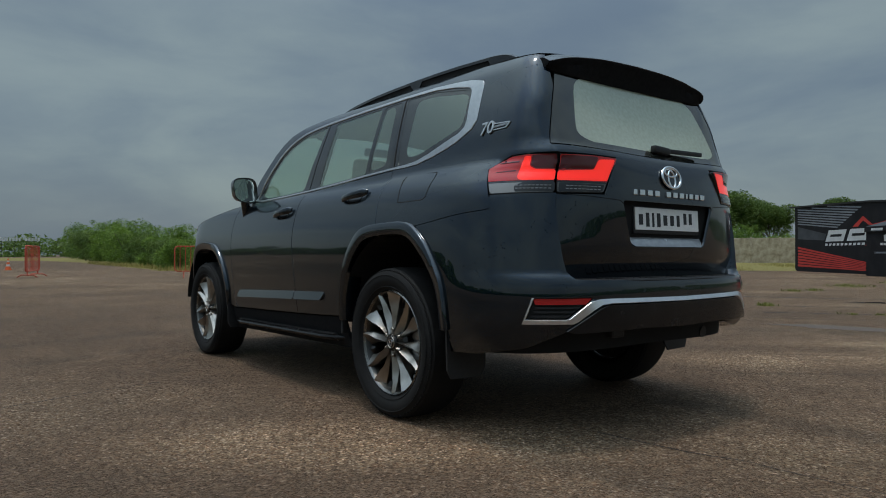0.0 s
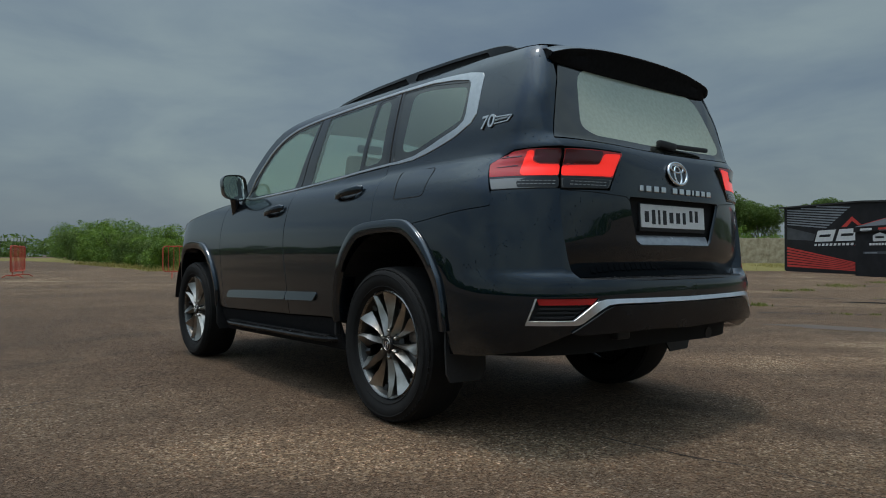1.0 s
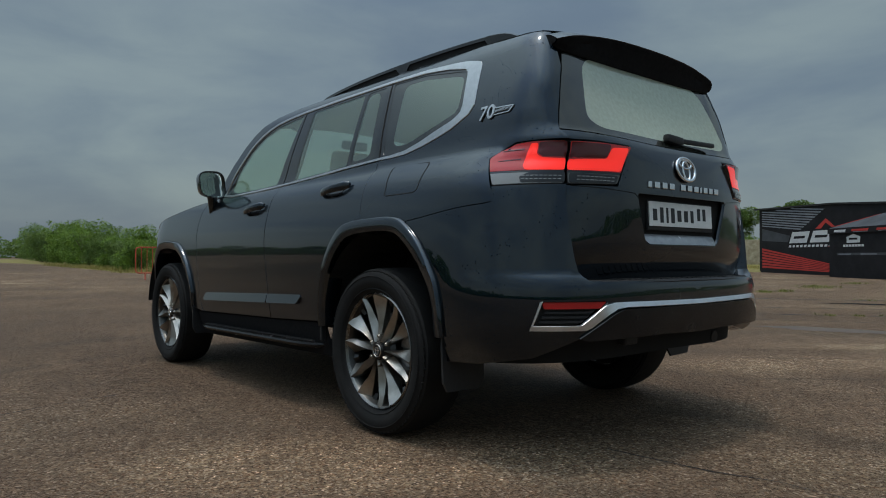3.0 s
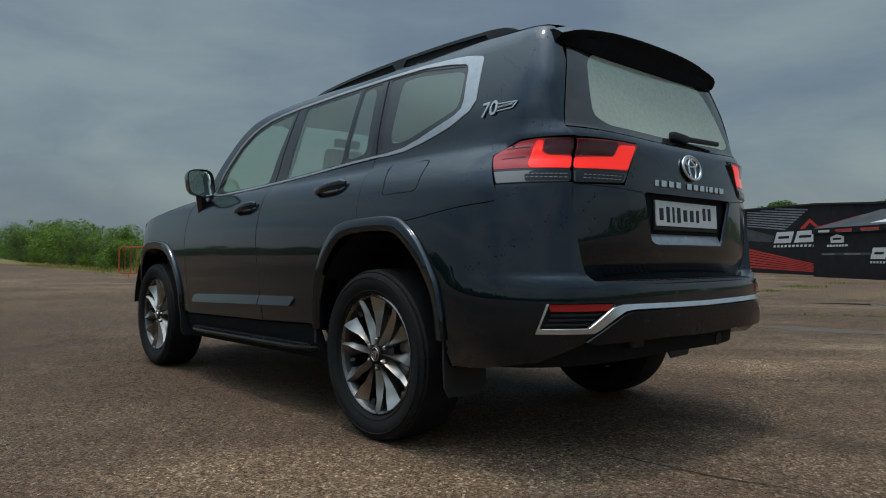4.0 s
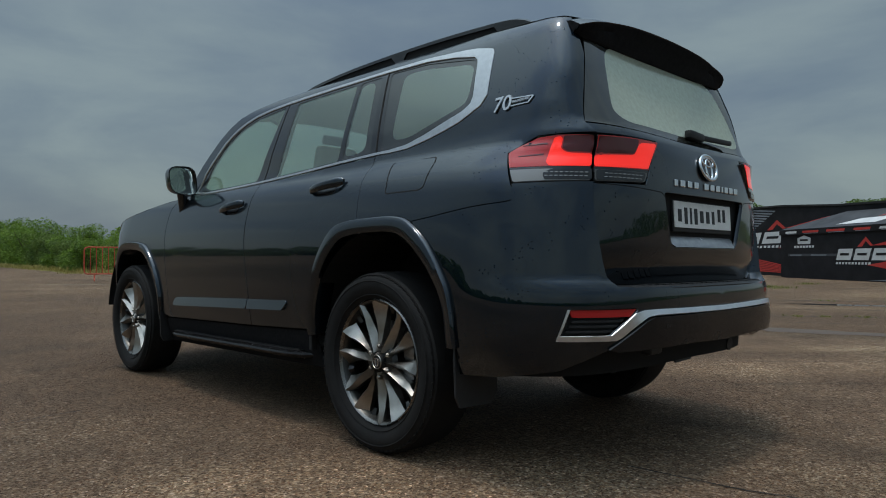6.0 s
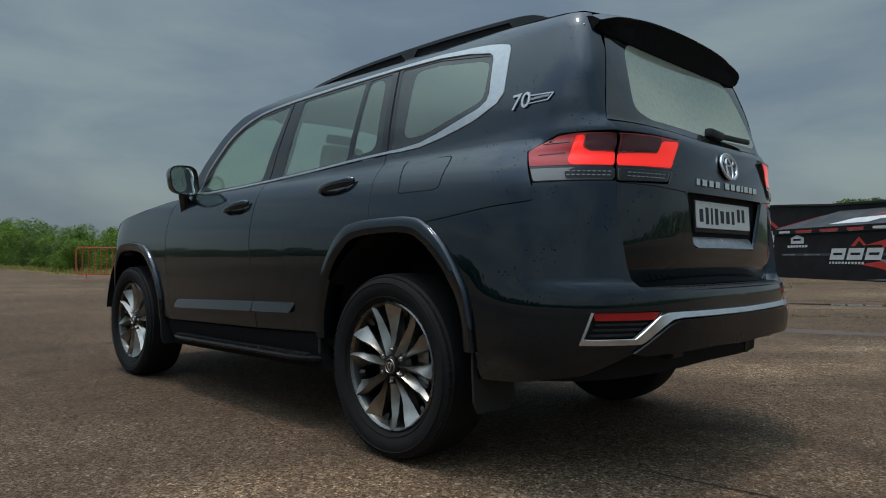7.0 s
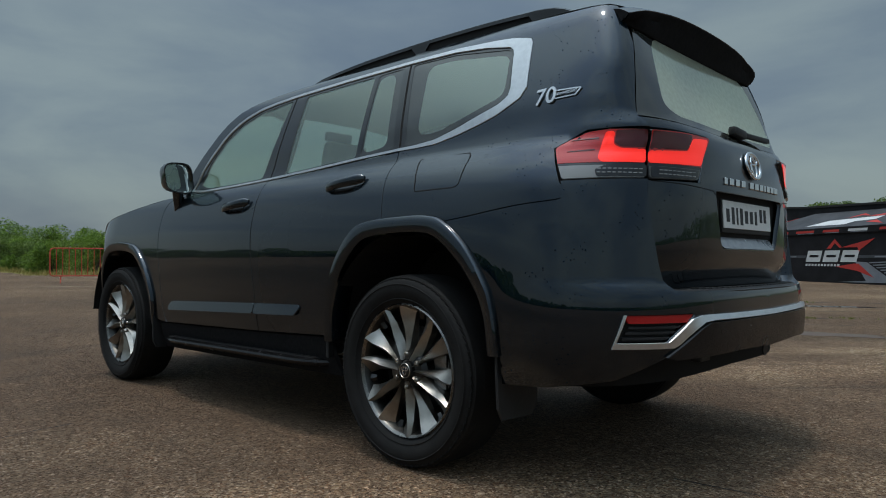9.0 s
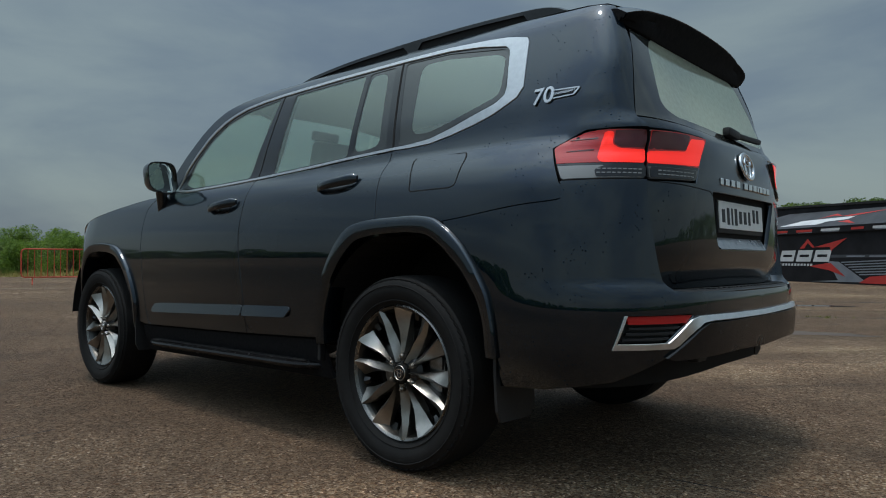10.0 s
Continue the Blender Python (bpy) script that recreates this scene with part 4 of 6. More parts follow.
ring_y(bm, 0, 1.222, 0.073, 0.052, 0.0075, -1.056)
ring_y(bm, 0, 1.214, 0.026, 0.043, 0.0055, -1.056)
ring_y(bm, 0, 1.246, 0.049, 0.020, 0.0055, -1.056)
for v in bm.verts:
    v.co.y += 0.015 + 0.20 * (v.co.z - 1.222)
bmesh.ops.recalc_face_normals(bm, faces=bm.faces)
part("emblem", bm, CHROME, gate, "chrome oval emblem", 60)
bm = bmesh.new()
bmesh.ops.create_cone(bm, cap_ends=True, segments=40, radius1=1, radius2=1, depth=0.006, matrix=Matrix.Translation((0, -1.0375, 1.222)) @ Euler((radians(78), 0, 0)).to_matrix().to_4x4() @ Matrix.Diagonal((0.071, 0.050, 1, 1)))
part("emblem_base", bm, BLACK_GLOSS, gate)
x = -0.297
for k, w in enumerate((0.030, 0.044, 0.042, 0.042, 0, 0.042, 0.042, 0.042, 0.016, 0.038, 0.036, 0.042)):
    if w:
        p = gate_skin(UMID - x / 0.995 * 0.955, 1.137)
        bm = bmesh.new()
        box(bm, (w * 0.80, 0.008, 0.027), (x + w / 2, p.y - 0.004, 1.137), None, 0.003, 2)
        part("raised_mark", bm, CHROME, gate)
    x += (w or 0.022) + 0.0125

# rear window, spoiler, wiper
pane = creased([(-1.036, 1.344)]) + [(-1.25, 1.334), (-1.5, 1.324), (UMID, 1.321)]
pane = creased([(-1.079, 1.70), (-1.066, 1.60), (-1.050, 1.45)]) + pane
pane = pane + mirrored(pane)
frit = rounded([(-1.225, 1.69), (-1.205, 1.50), (-1.195, 1.395), (-1.26, 1.362), (-1.75, 1.352), (2 * UMID + 1.26, 1.362), (2 * UMID + 1.195, 1.395), (2 * UMID + 1.205, 1.50), (2 * UMID + 1.225, 1.69)], 0.10)
panel("rear_screen", frit, gate_skin, REAR_GLASS, car, off=-0.004, depth=0.0, step=0.06, label="tinted rear screen, spotted with rain")
panel("screen_border", pane, gate_skin, FRIT, car, holes=[frit], off=-0.004, depth=0.0, step=0.04, label="black glass border of the rear screen")
bm = bmesh.new()
box(bm, (0.13, 0.034, 0.036), (0.0, -0.982, 1.362), (0, 3, 0), 0.012)
wiper = part("rear_wiper", bm, BLACK, car, "black rear wiper", 40)
bm = bmesh.new()
box(bm, (0.38, 0.020, 0.022), (0.15, -0.980, 1.366), (0, -1, -2), 0.007)
part("wiper_arm", bm, BLACK, wiper, "", 40)


def spoiler():
    bm = bmesh.new()
    rows = []
    for i in range(41):
        s = -1 + 2 * i / 40
        x = 0.622 * s
        e = abs(s) ** 5
        q = s * s
        zt = 1.806 - 0.022 * q - 0.034 * e
        low = 1.682 + 0.002 * q + 0.012 * e
        sq = smooth_at(*ROUND, low)
        g = YC - (smooth_at(*GATE, low) + YC) * (1 - (abs(x) / smooth_at(*FLANK, low)) ** sq) ** (1 / sq)
        back = min(-0.885 + 0.028 * q + 0.045 * e, g - 0.036)
        sec = [(-0.66, zt + 0.020), (-0.74, zt + 0.018), (-0.80, zt + 0.008), (back + 0.015, zt - 0.010), (back, zt - 0.020), (back + 0.004, zt - 0.030),
               (back + 0.018, zt - 0.046), (g - 0.014, low + 0.022), (g - 0.002, low + 0.002), (g + 0.03, low), (-0.70, low + 0.05)]
        k = max(0.0, (abs(s) - 0.90) / 0.10) ** 2 * 0.20
        rows.append([(x, y + (-0.765 - y) * k, z + (1.735 - z) * k) for y, z in sec])
    vs = grid_mesh(bm, rows, True)
    bm.faces.new(vs[0])
    bm.faces.new(vs[-1][::-1])
    bmesh.ops.recalc_face_normals(bm, faces=bm.faces)
    sp = part("roof_spoiler", bm, PAINT, car, "roof spoiler over the rear screen", 32)
    bm = bmesh.new()
    grid_mesh(bm, [[(x, y, z - 0.004) for x, y, z in row[4:10]] for row in rows])
    part("spoiler_underside", bm, BLACK_DULL, sp, "black spoiler underside", 32)
    # black sheets added over the body-coloured ends, to hide their bright reflections
    for row, side in ((rows[0], -1), (rows[-1], 1)):
        bm = bmesh.new()
        bm.faces.new([bm.verts.new((x + 0.004 * side, y, z)) for x, y, z in row])
        bmesh.ops.triangulate(bm, faces=bm.faces)
        part("spoiler_end_cover", bm, BLACK_DULL, sp, "black sheet added over the spoiler end")
    bm = bmesh.new()
    box(bm, (0.22, 0.012, 0.014), (0, -0.848, 1.735), (35, 0, 0), 0.004)
    part("high_brake_lamp", bm, LENS_DARK, sp)
    return sp


spoiler()

# bumper: painted upper part, dark lower part, bright line, reflectors
half = curve([(-0.246, 0.988), (-0.60, 1.030), (-0.785, 1.046), (-0.801, 1.060), (-0.804, 1.095)], 4) + [(-0.797, 1.112), (-1.102, 1.118)] + EDGE[1:] + [(-1.24, 0.737), (UMID, 0.737)]
low = [(UMID, 0.635), (-1.30, 0.632), (-1.24, 0.600), (-1.160, 0.535), (-1.13, 0.515), (-0.98, 0.445), (-0.75, 0.408), (-0.545, 0.400)]
foot = [p for p in reversed(arch_between(ARCH_R, -0.60, -0.246))]
left_half = foot + half + low
RECESS = rounded([(-0.982, 0.570), (-1.140, 0.570), (-1.240, 0.655), (-1.240, 0.664), (-1.010, 0.662)], 0.006)
bumper = None
for flip in (False, True):
    fl = mirrored if flip else (lambda p: p)
    piece = panel("bumper_half", fl(left_half), skin, PAINT, car, holes=[fl(RECESS)], gap=0.0003, depth=0.065, step=0.03)
    bumper = bumper or piece
    panel("grille_recess", fl(RECESS), skin, BLACK, piece, off=-0.028, depth=0.0, label="black slatted recess")
    panel("reflector", fl(rounded([(-1.014, 0.634), (-1.212, 0.634), (-1.236, 0.660), (-1.006, 0.660)], 0.004)), skin, LENS_RED, piece, off=-0.004, depth=0.02, label="red rear reflector")
    for k in range(3):
        z = 0.580 + 0.018 * k
        panel("grille_slat", fl([(-0.995 - 0.01 * k, z), (-1.142 - 0.020 * k, z), (-1.152 - 0.020 * k, z + 0.008), (-0.997 - 0.01 * k, z + 0.008)]), skin, BLACK, piece, off=-0.008, depth=0.012)
    def line_lift(u, v):
        """Leans the chrome line back, so that it faces the sky a little."""
        k = min(1.0, max(0.0, (abs(u - UMID) - abs(-1.315 - UMID)) / 0.10))
        return 0.40 * (0.657 - v) * (1 - k)

    bright_line = [(-0.963, 0.552), (-1.158, 0.552), (-1.178, 0.562), (-1.240, 0.612), (-1.272, 0.632), (-1.315, 0.638), (UMID, 0.634), (UMID, 0.652), (-1.315, 0.657), (-1.265, 0.656), (-1.228, 0.645), (-1.142, 0.571), (-0.976, 0.571), (-1.008, 0.662), (-1.000, 0.662)]
    panel("bright_line", fl(bright_line), skin, SATIN, piece, off=0.008, depth=0.014, step=0.025, lift=line_lift, label="satin chrome bumper line")
    lower = [(UMID, 0.628), (-1.300, 0.628), (-1.262, 0.612), (-1.205, 0.572), (-1.135, 0.522), (-1.165, 0.512), (-1.30, 0.516), (-1.50, 0.520), (UMID, 0.512)]
    panel("lower_bumper", fl(lower), skin, BUMPER_BLACK, piece, off=0.014, depth=0.05, step=0.03, label="dark lower bumper")
    sensor = [(-1.135 + 0.011 * math.cos(a), 0.690 + 0.011 * math.sin(a)) for a in (2 * math.pi * k / 16 for k in range(16))]
    panel("parking_sensor", fl(sensor), skin, PAINT, piece, off=0.0018, depth=0.002)
bm = bmesh.new()
rows = []
for i in range(49):
    x = -0.72 + 1.44 * i / 48
    yb = skin(UMID + x / 0.995 * 0.945, 0.735).y
    rows.append([(x, yb + 0.09, 0.742), (x, yb + 0.012, 0.742), (x, yb - 0.004, 0.733), (x, yb + 0.004, 0.72)])
grid_mesh(bm, rows)
ledge = part("bumper_step", bm, BLACK, car, "black ribbed bumper step", 40)
for k in range(26):
    x = -0.5 + k * 0.04
    bm = bmesh.new()
    box(bm, (0.026, 0.030, 0.004), (x, skin(UMID + x * 0.95, 0.735).y + 0.035, 0.744), None, 0.001, 1)
    part("step_rib", bm, BLACK, ledge)


# ---- roof, bonnet, windscreen ----
def roof_skin(x, y):
    w = smooth_at(*FLANK, roof_top(y)) if y > -0.6 else smooth_at(*FLANK, roof_top(y)) - 0.03 * (-0.6 - y) / 0.2
    k = min(1.0, abs(x) / max(w, 0.01))
    return Vector((x, y, roof_top(y) + 0.045 * (1 - k ** 2.6)))


def roof():
    bm = bmesh.new()
    rows = []
    for i in range(36):
        y = -0.75 + 2.43 * i / 35
        w = smooth_at(*FLANK, roof_top(y)) - 0.002
        if y < YC:
            w *= (1 - ((YC - y) / 0.435) ** 12) ** (1 / 12)
        rows.append([roof_skin(w * (-1 + 2 * j / 24), y) for j in range(25)])
    grid_mesh(bm, rows)
    bmesh.ops.recalc_face_normals(bm, faces=bm.faces)
    part("roof", bm, PAINT, car, "", 40)
    bm = bmesh.new()
    grid_mesh(bm, [[p - Vector((0, 0, 0.05)) for p in row[1:-1]] for row in rows])
    part("headliner", bm, HEADLINER, car, "pale headliner")


roof()


def rail_bar(mirror):
    """A roof rail on three feet."""
    s = 1 if mirror else -1
    rows = []
    n = 44
    for i in range(n + 1):
        y = 1.21 - 1.76 * i / n
        t = i / n
        x = 0.575 - 0.028 * (2 * t - 1) ** 2
        top = smooth_at((-0.56, -0.53, -0.47, -0.38, 0.0, 0.6, 1.05, 1.21), (1.822, 1.838, 1.858, 1.868, 1.874, 1.868, 1.848, 1.822), y)
        under = roof_top(y) - 0.01
        foot = y < -0.36 or y > 1.13 or 0.24 < y < 0.315
        bottom = under if foot else top - 0.022
        hw = 0.017
        rows.append([(s * (x + hw), y, bottom), (s * (x + hw * 0.9), y, top - 0.006), (s * (x + hw * 0.4), y, top), (s * (x - hw * 0.5), y, top), (s * (x - hw), y, top - 0.008), (s * (x - hw), y, bottom)])
    bm = bmesh.new()
    vs = grid_mesh(bm, rows, True)
    bm.faces.new(vs[0])
    bm.faces.new(vs[-1][::-1])
    bmesh.ops.recalc_face_normals(bm, faces=bm.faces)
    rail = part("roof_rail", bm, BLACK_GLOSS, car, "gloss black roof rail", 45)
    bm = bmesh.new()
    base = [[(s * (abs(r[0][0]) - 0.017 + d), r[0][1], z) for d, z in ((0.010, roof_top(r[0][1]) - 0.012), (0.010, r[2][2] - 0.016), (-0.010, r[2][2] - 0.016), (-0.010, roof_top(r[0][1]) - 0.012))] for r in rows[1:-1]]
    grid_mesh(bm, base, True)
    part("rail_base", bm, VOID, rail)


def bonnet_skin(x, y):
    edge = smooth_at((2.2, 2.35, 2.6, 2.9, 3.2, 3.5, 3.75), (1.232, 1.224, 1.198, 1.160, 1.112, 1.045, 0.965), y)
    w = -skin(min(y, 3.72), edge).x
    k = min(1.0, abs(x) / w)
    return Vector((x, y, edge + 0.075 * (1 - k ** 4) * min(1.0, (3.95 - y) * 2)))


def bonnet():
    bm = bmesh.new()
    rows = []
    for i in range(30):
        y = 2.24 + 1.45 * i / 29
        edge = bonnet_skin(9, y).z
        w = -skin(y if y <= YF else YF + LF * 2 / math.pi * math.atan2((y - YF) / DF, 1.0), edge).x
        rows.append([bonnet_skin(w * (-1 + 2 * j / 24), y) for j in range(25)])
    grid_mesh(bm, rows)
    bmesh.ops.recalc_face_normals(bm, faces=bm.faces)
    part("bonnet", bm, PAINT, car, "", 40)
    bm = bmesh.new()
    rows = []
    for i in range(12):
        t = i / 11
        y, z = 2.26 - 0.66 * t, 1.262 + 0.545 * t - 0.07 * t * t + 0.04 * t
        w = min(smooth_at(*FLANK, z), 0.80) - 0.02
        rows.append([(w * (-1 + 2 * j / 16), y + 0.10 * (1 - (-1 + 2 * j / 16) ** 2), z) for j in range(17)])
    grid_mesh(bm, rows)
    part("windscreen", bm, GLASS, car, "tinted windscreen", 60)
    bm = bmesh.new()
    box(bm, (1.5, 0.5, 0.55), (0, 3.35, 0.72), None, 0.1)
    part("nose", bm, VOID, car, "dark engine bay and grille")


bonnet()


def mirror_housing(mirror):
    s = 1 if mirror else -1
    bm = bmesh.new()
    c = Vector((s * 0.926, 2.055, 1.338))
    rows = []
    for i in range(9):
        t = i / 8
        k = (1 - t ** 2.6) ** 0.5 if i else 1.0
        sx, sz = 0.100 * (0.25 + 0.75 * k), 0.094 * (0.25 + 0.75 * k)
        row = []
        for j in range(28):
            a = 2 * math.pi * j / 28
            ca, sa = math.cos(a), math.sin(a)
            r = (abs(ca) ** 3.6 + abs(sa) ** 3.6) ** (-1 / 3.6)
            row.append(c + Vector((s * (sx * r * ca + 0.012 * sa) , 0.135 * t - 0.02 * ca, sz * r * sa * (1.0 - 0.08 * ca))))
        rows.append(row)
    vs = grid_mesh(bm, rows, True)
    bm.faces.new(vs[-1])
    bmesh.ops.recalc_face_normals(bm, faces=bm.faces)
    housing = part("door_mirror", bm, PAINT, car, "navy door mirror with black rim", 50)
    bm = bmesh.new()
    inner = [[c + (p - c) * k + Vector((0, d, 0)) for p in rows[0]] for k, d in ((1.0, 0.0), (1.0, -0.006), (0.93, -0.006), (0.89, 0.012))]
    grid_mesh(bm, inner, True)
    part("mirror_rim", bm, BLACK_GLOSS, housing, "", 40)
    bm = bmesh.new()
    bm.faces.new([bm.verts.new(c + (p - c) * 0.90 + Vector((0, 0.010, 0))) for p in rows[0]])
    bmesh.ops.recalc_face_normals(bm, faces=bm.faces)
    part("mirror_glass", bm, principled("mirror_glass", (0.62, 0.70, 0.66), 0.02, 1.0), housing, "mirror glass")
    bm = bmesh.new()
    tube(bm, (s * 0.915, 2.09, 1.26), (s * 0.895, 2.12, 1.135), 0.034, 14, 0.024)
    tube(bm, (s * 0.91, 2.11, 1.185), (s * 0.83, 2.10, 1.215), 0.026, 12)
    part("mirror_foot", bm, BLACK_GLOSS, housing, "", 50)


for side in (False, True):
    rail_bar(side)
    mirror_housing(side)


# ---- running boards, mudflaps, underside ----
def running_board(mirror):
    s = 1 if mirror else -1
    bm = bmesh.new()
    rows = []
    for i in range(25):
        t = i / 24
        y = 0.535 + 1.69 * t
        k = min(1, 10 * t, 10 * (1 - t)) ** 0.5
        z = 0.375 - 0.022 * t
        xo = 0.90 + 0.075 * k
        rows.append([(s * x, y, zz) for x, zz in ((0.80, z + 0.004), (xo - 0.02, z), (xo - 0.004, z - 0.006), (xo, z - 0.016), (xo - 0.006, z - 0.028), (xo - 0.03, z - 0.038), (0.80, z - 0.042))])
    vs = grid_mesh(bm, rows, True)
    bm.faces.new(vs[0])
    bm.faces.new(vs[-1][::-1])
    bmesh.ops.recalc_face_normals(bm, faces=bm.faces)
    board = part("running_board", bm, BUMPER_BLACK, car, "dark running board with a ribbed tread", 40)
    bm = bmesh.new()
    box(bm, (0.075, 1.52, 0.004), (s * 0.905, 1.38, 0.3655), (-0.75, 0, 0), 0.001, 1)
    tread = part("tread", bm, RUBBER, board)
    for k in range(3):
        bm = bmesh.new()
        box(bm, (0.007, 1.5, 0.004), (s * (0.885 + 0.02 * k), 1.38, 0.369), (-0.75, 0, 0), 0.001, 1)
        part("tread_rib", bm, RUBBER, tread)
    bm = bmesh.new()
    box(bm, (0.03, 0.02, 0.10), (s * 0.935, 0.505, 0.44), (0, 0, 0), 0.006)
    part("board_end", bm, BLACK, board)


def mudflap(y, mirror):
    s = 1 if mirror else -1
    bm = bmesh.new()
    outline = [(0.945, 0.60), (0.955, 0.45), (0.955, 0.31), (0.935, 0.27), (0.76, 0.265), (0.725, 0.31), (0.715, 0.55)]
    rows = [[(s * x, y + d + 0.06 * (z - 0.6), z) for x, z in outline] for d in (0, -0.012)]
    vs = grid_mesh(bm, rows, True)
    bm.faces.new(vs[0])
    bm.faces.new(vs[1][::-1])
    bmesh.ops.recalc_face_normals(bm, faces=bm.faces)
    part("mudflap", bm, BLACK, car, "black rubber mudflap")


for side in (False, True):
    running_board(side)
    mudflap(-0.475, side)
    mudflap(2.36, side)
bm = bmesh.new()
box(bm, (1.30, 4.2, 0.12), (0, 1.45, 0.46), None, 0.03)
box(bm, (1.40, 0.60, 0.10), (0, -0.60, 0.56), None, 0.03)
part("floor_pan", bm, VOID, car, "black underside")
bm = bmesh.new()
tube(bm, (-0.75, 0, 0.39), (0.75, 0, 0.39), 0.05, 14)
box(bm, (0.30, 0.32, 0.26), (0.05, 0, 0.39), None, 0.08)
part("rear_axle", bm, VOID, car, "rear axle", 40)
bm = bmesh.new()
tube(bm, (0.42, -0.80, 0.47), (0.42, -0.2, 0.47), 0.085, 18)
tube(bm, (0.42, -0.95, 0.44), (0.42, -0.78, 0.455), 0.030, 14)
part("exhaust", bm, BLACK, car, "dark silencer", 40)
bm = bmesh.new()
box(bm, (0.09, 0.05, 0.07), (-0.33, -0.96, 0.50), None, 0.01)
part("tow_bracket", bm, BLACK, car)


# ---- wheels ----
def wheel_mesh():
    w = thing("wheel", "", "")
    bm = bmesh.new()
    R = 0.391
    lathe(bm, [(-0.045, 0.268), (-0.100, 0.274), (-0.112, 0.290), (-0.126, 0.315), (-0.130, 0.345), (-0.122, 0.367), (-0.108, 0.379), (-0.100, 0.386), (-0.05, R), (0.05, R), (0.10, 0.386), (0.125, 0.36), (0.13, 0.32), (0.11, 0.28), (0.09, 0.262)], 96)
    bmesh.ops.recalc_face_normals(bm, faces=bm.faces)
    tyre = part("tyre", bm, RUBBER, w, "black road tyre", 35)
    # tread blocks as one part, and two raised rings on the sidewall
    bm = bmesh.new()
    for k in range(78):
        a = 2 * math.pi * k / 78
        for row, (x, wd) in enumerate(((-0.094, 0.046), (-0.042, 0.034), (0.0, 0.034), (0.042, 0.034), (0.094, 0.046))):
            aa = a + (0.5 if row % 2 else 0) * 2 * math.pi / 78
            r = R - 0.0045 if abs(x) < 0.09 else R - 0.0146
            m = Euler((aa, 0, 0)).to_matrix().to_4x4() @ Matrix.Translation((x, 0, r)) @ Euler((0, (0.12 if x > 0 else -0.12) if abs(x) > 0.09 else 0, 0.22)).to_matrix().to_4x4()
            bmesh.ops.create_cube(bm, size=1.0, matrix=m @ Matrix.Diagonal((wd, 0.0265, 0.008, 1)))
    part("tread", bm, RUBBER, tyre)
    bm = bmesh.new()
    for r, wx in ((0.292, -0.1175), (0.352, -0.1302)):
        lathe(bm, [(wx, r - 0.003), (wx - 0.002, r), (wx, r + 0.003)], 96)
    bmesh.ops.recalc_face_normals(bm, faces=bm.faces)
    part("sidewall_ring", bm, RUBBER, tyre)
    # rim: a smoked barrel with a thin bright lip
    bm = bmesh.new()
    lathe(bm, [(0.06, 0.236), (-0.02, 0.240), (-0.080, 0.250), (-0.094, 0.258)], 96)
    rim = part("rim", bm, BARREL, w, "smoked alloy rim barrel", 40)
    bm = bmesh.new()
    lathe(bm, [(-0.094, 0.258), (-0.1035, 0.2645), (-0.106, 0.268), (-0.101, 0.274), (-0.085, 0.274)], 96)
    part("rim_lip", bm, ALLOY_MID, rim, "thin dark chrome rim lip", 40)
    bm = bmesh.new()
    lathe(bm, [(0.02, 0.001), (0.02, 0.236)], 48)
    part("rim_back", bm, VOID, rim)
    # spokes: six pairs of twisted blades with stepped edges, each folded along a ridge that crosses it
    for k in range(12):
        lean = 1 if k % 2 else -1
        a0 = 2 * math.pi * k / 12 - lean * 0.07
        bm = bmesh.new()
        rows = []
        for i in range(15):
            t = i / 14
            r = 0.046 + 0.2165 * t
            step = smooth_at((0.0, 0.60, 0.72, 1.0), (0.0, 0.0, 1.0, 1.0), t)
            inner, outer = 0.009 + 0.020 * t + 0.006 * step, 0.009 + 0.024 * t + 0.013 * max(0.0, (t - 0.78) / 0.22) ** 2
            bend = a0 + lean * (0.115 * t - 0.03)
            x = -0.086 + 0.010 * math.sin(math.pi * t) - 0.013 * t
            ridge = smooth_at((0.0, 0.45, 0.8, 1.0), (0.85, 0.25, -0.55, -0.75), t)
            row = []
            for q, dx in ((-1.0, 0.050), (-1.0, 0.014 * (1 + ridge) + 0.002), (ridge, -0.010), (1.0, 0.017 * (1 - ridge) + 0.001), (1.0, 0.050)):
                hw = inner if q < 0 else outer
                q *= lean
                c, d = math.cos(bend), math.sin(bend)
                row.append((x + dx, r * d + q * hw * c, r * c - q * hw * d))
            rows.append(row)
        grid_mesh(bm, rows)
        part("spoke", bm, ALLOY, rim, "", 14)
        if k % 2 == 0:
            bm = bmesh.new()
            am = 2 * math.pi * (k + 1.5) / 12
            rows = []
            for i in range(5):
                t = i / 4
                r = 0.220 + 0.034 * t
                hw = 0.010 + 0.010 * t
                rows.append([(-0.066 - 0.012 * t + dx, r * math.sin(am + q * hw / r), r * math.cos(am + q * hw / r)) for q, dx in ((-1, 0.008), (0, 0), (1, 0.008))])
            grid_mesh(bm, rows)
            part("rim_tongue", bm, ALLOY_DARK, rim, "", 20)
    bm = bmesh.new()
    lathe(bm, [(-0.098, 0.001), (-0.099, 0.030), (-0.097, 0.036), (-0.090, 0.039), (-0.080, 0.042), (-0.07, 0.070), (-0.05, 0.085), (0.0, 0.09)], 48)
    bmesh.ops.recalc_face_normals(bm, faces=bm.faces)
    hub = part("hub", bm, ALLOY_DARK, rim, "smoked hub", 30)
    bm = bmesh.new()
    lathe(bm, [(-0.0985, 0.027), (-0.1015, 0.029), (-0.0985, 0.0315)], 40)
    bmesh.ops.recalc_face_normals(bm, faces=bm.faces)
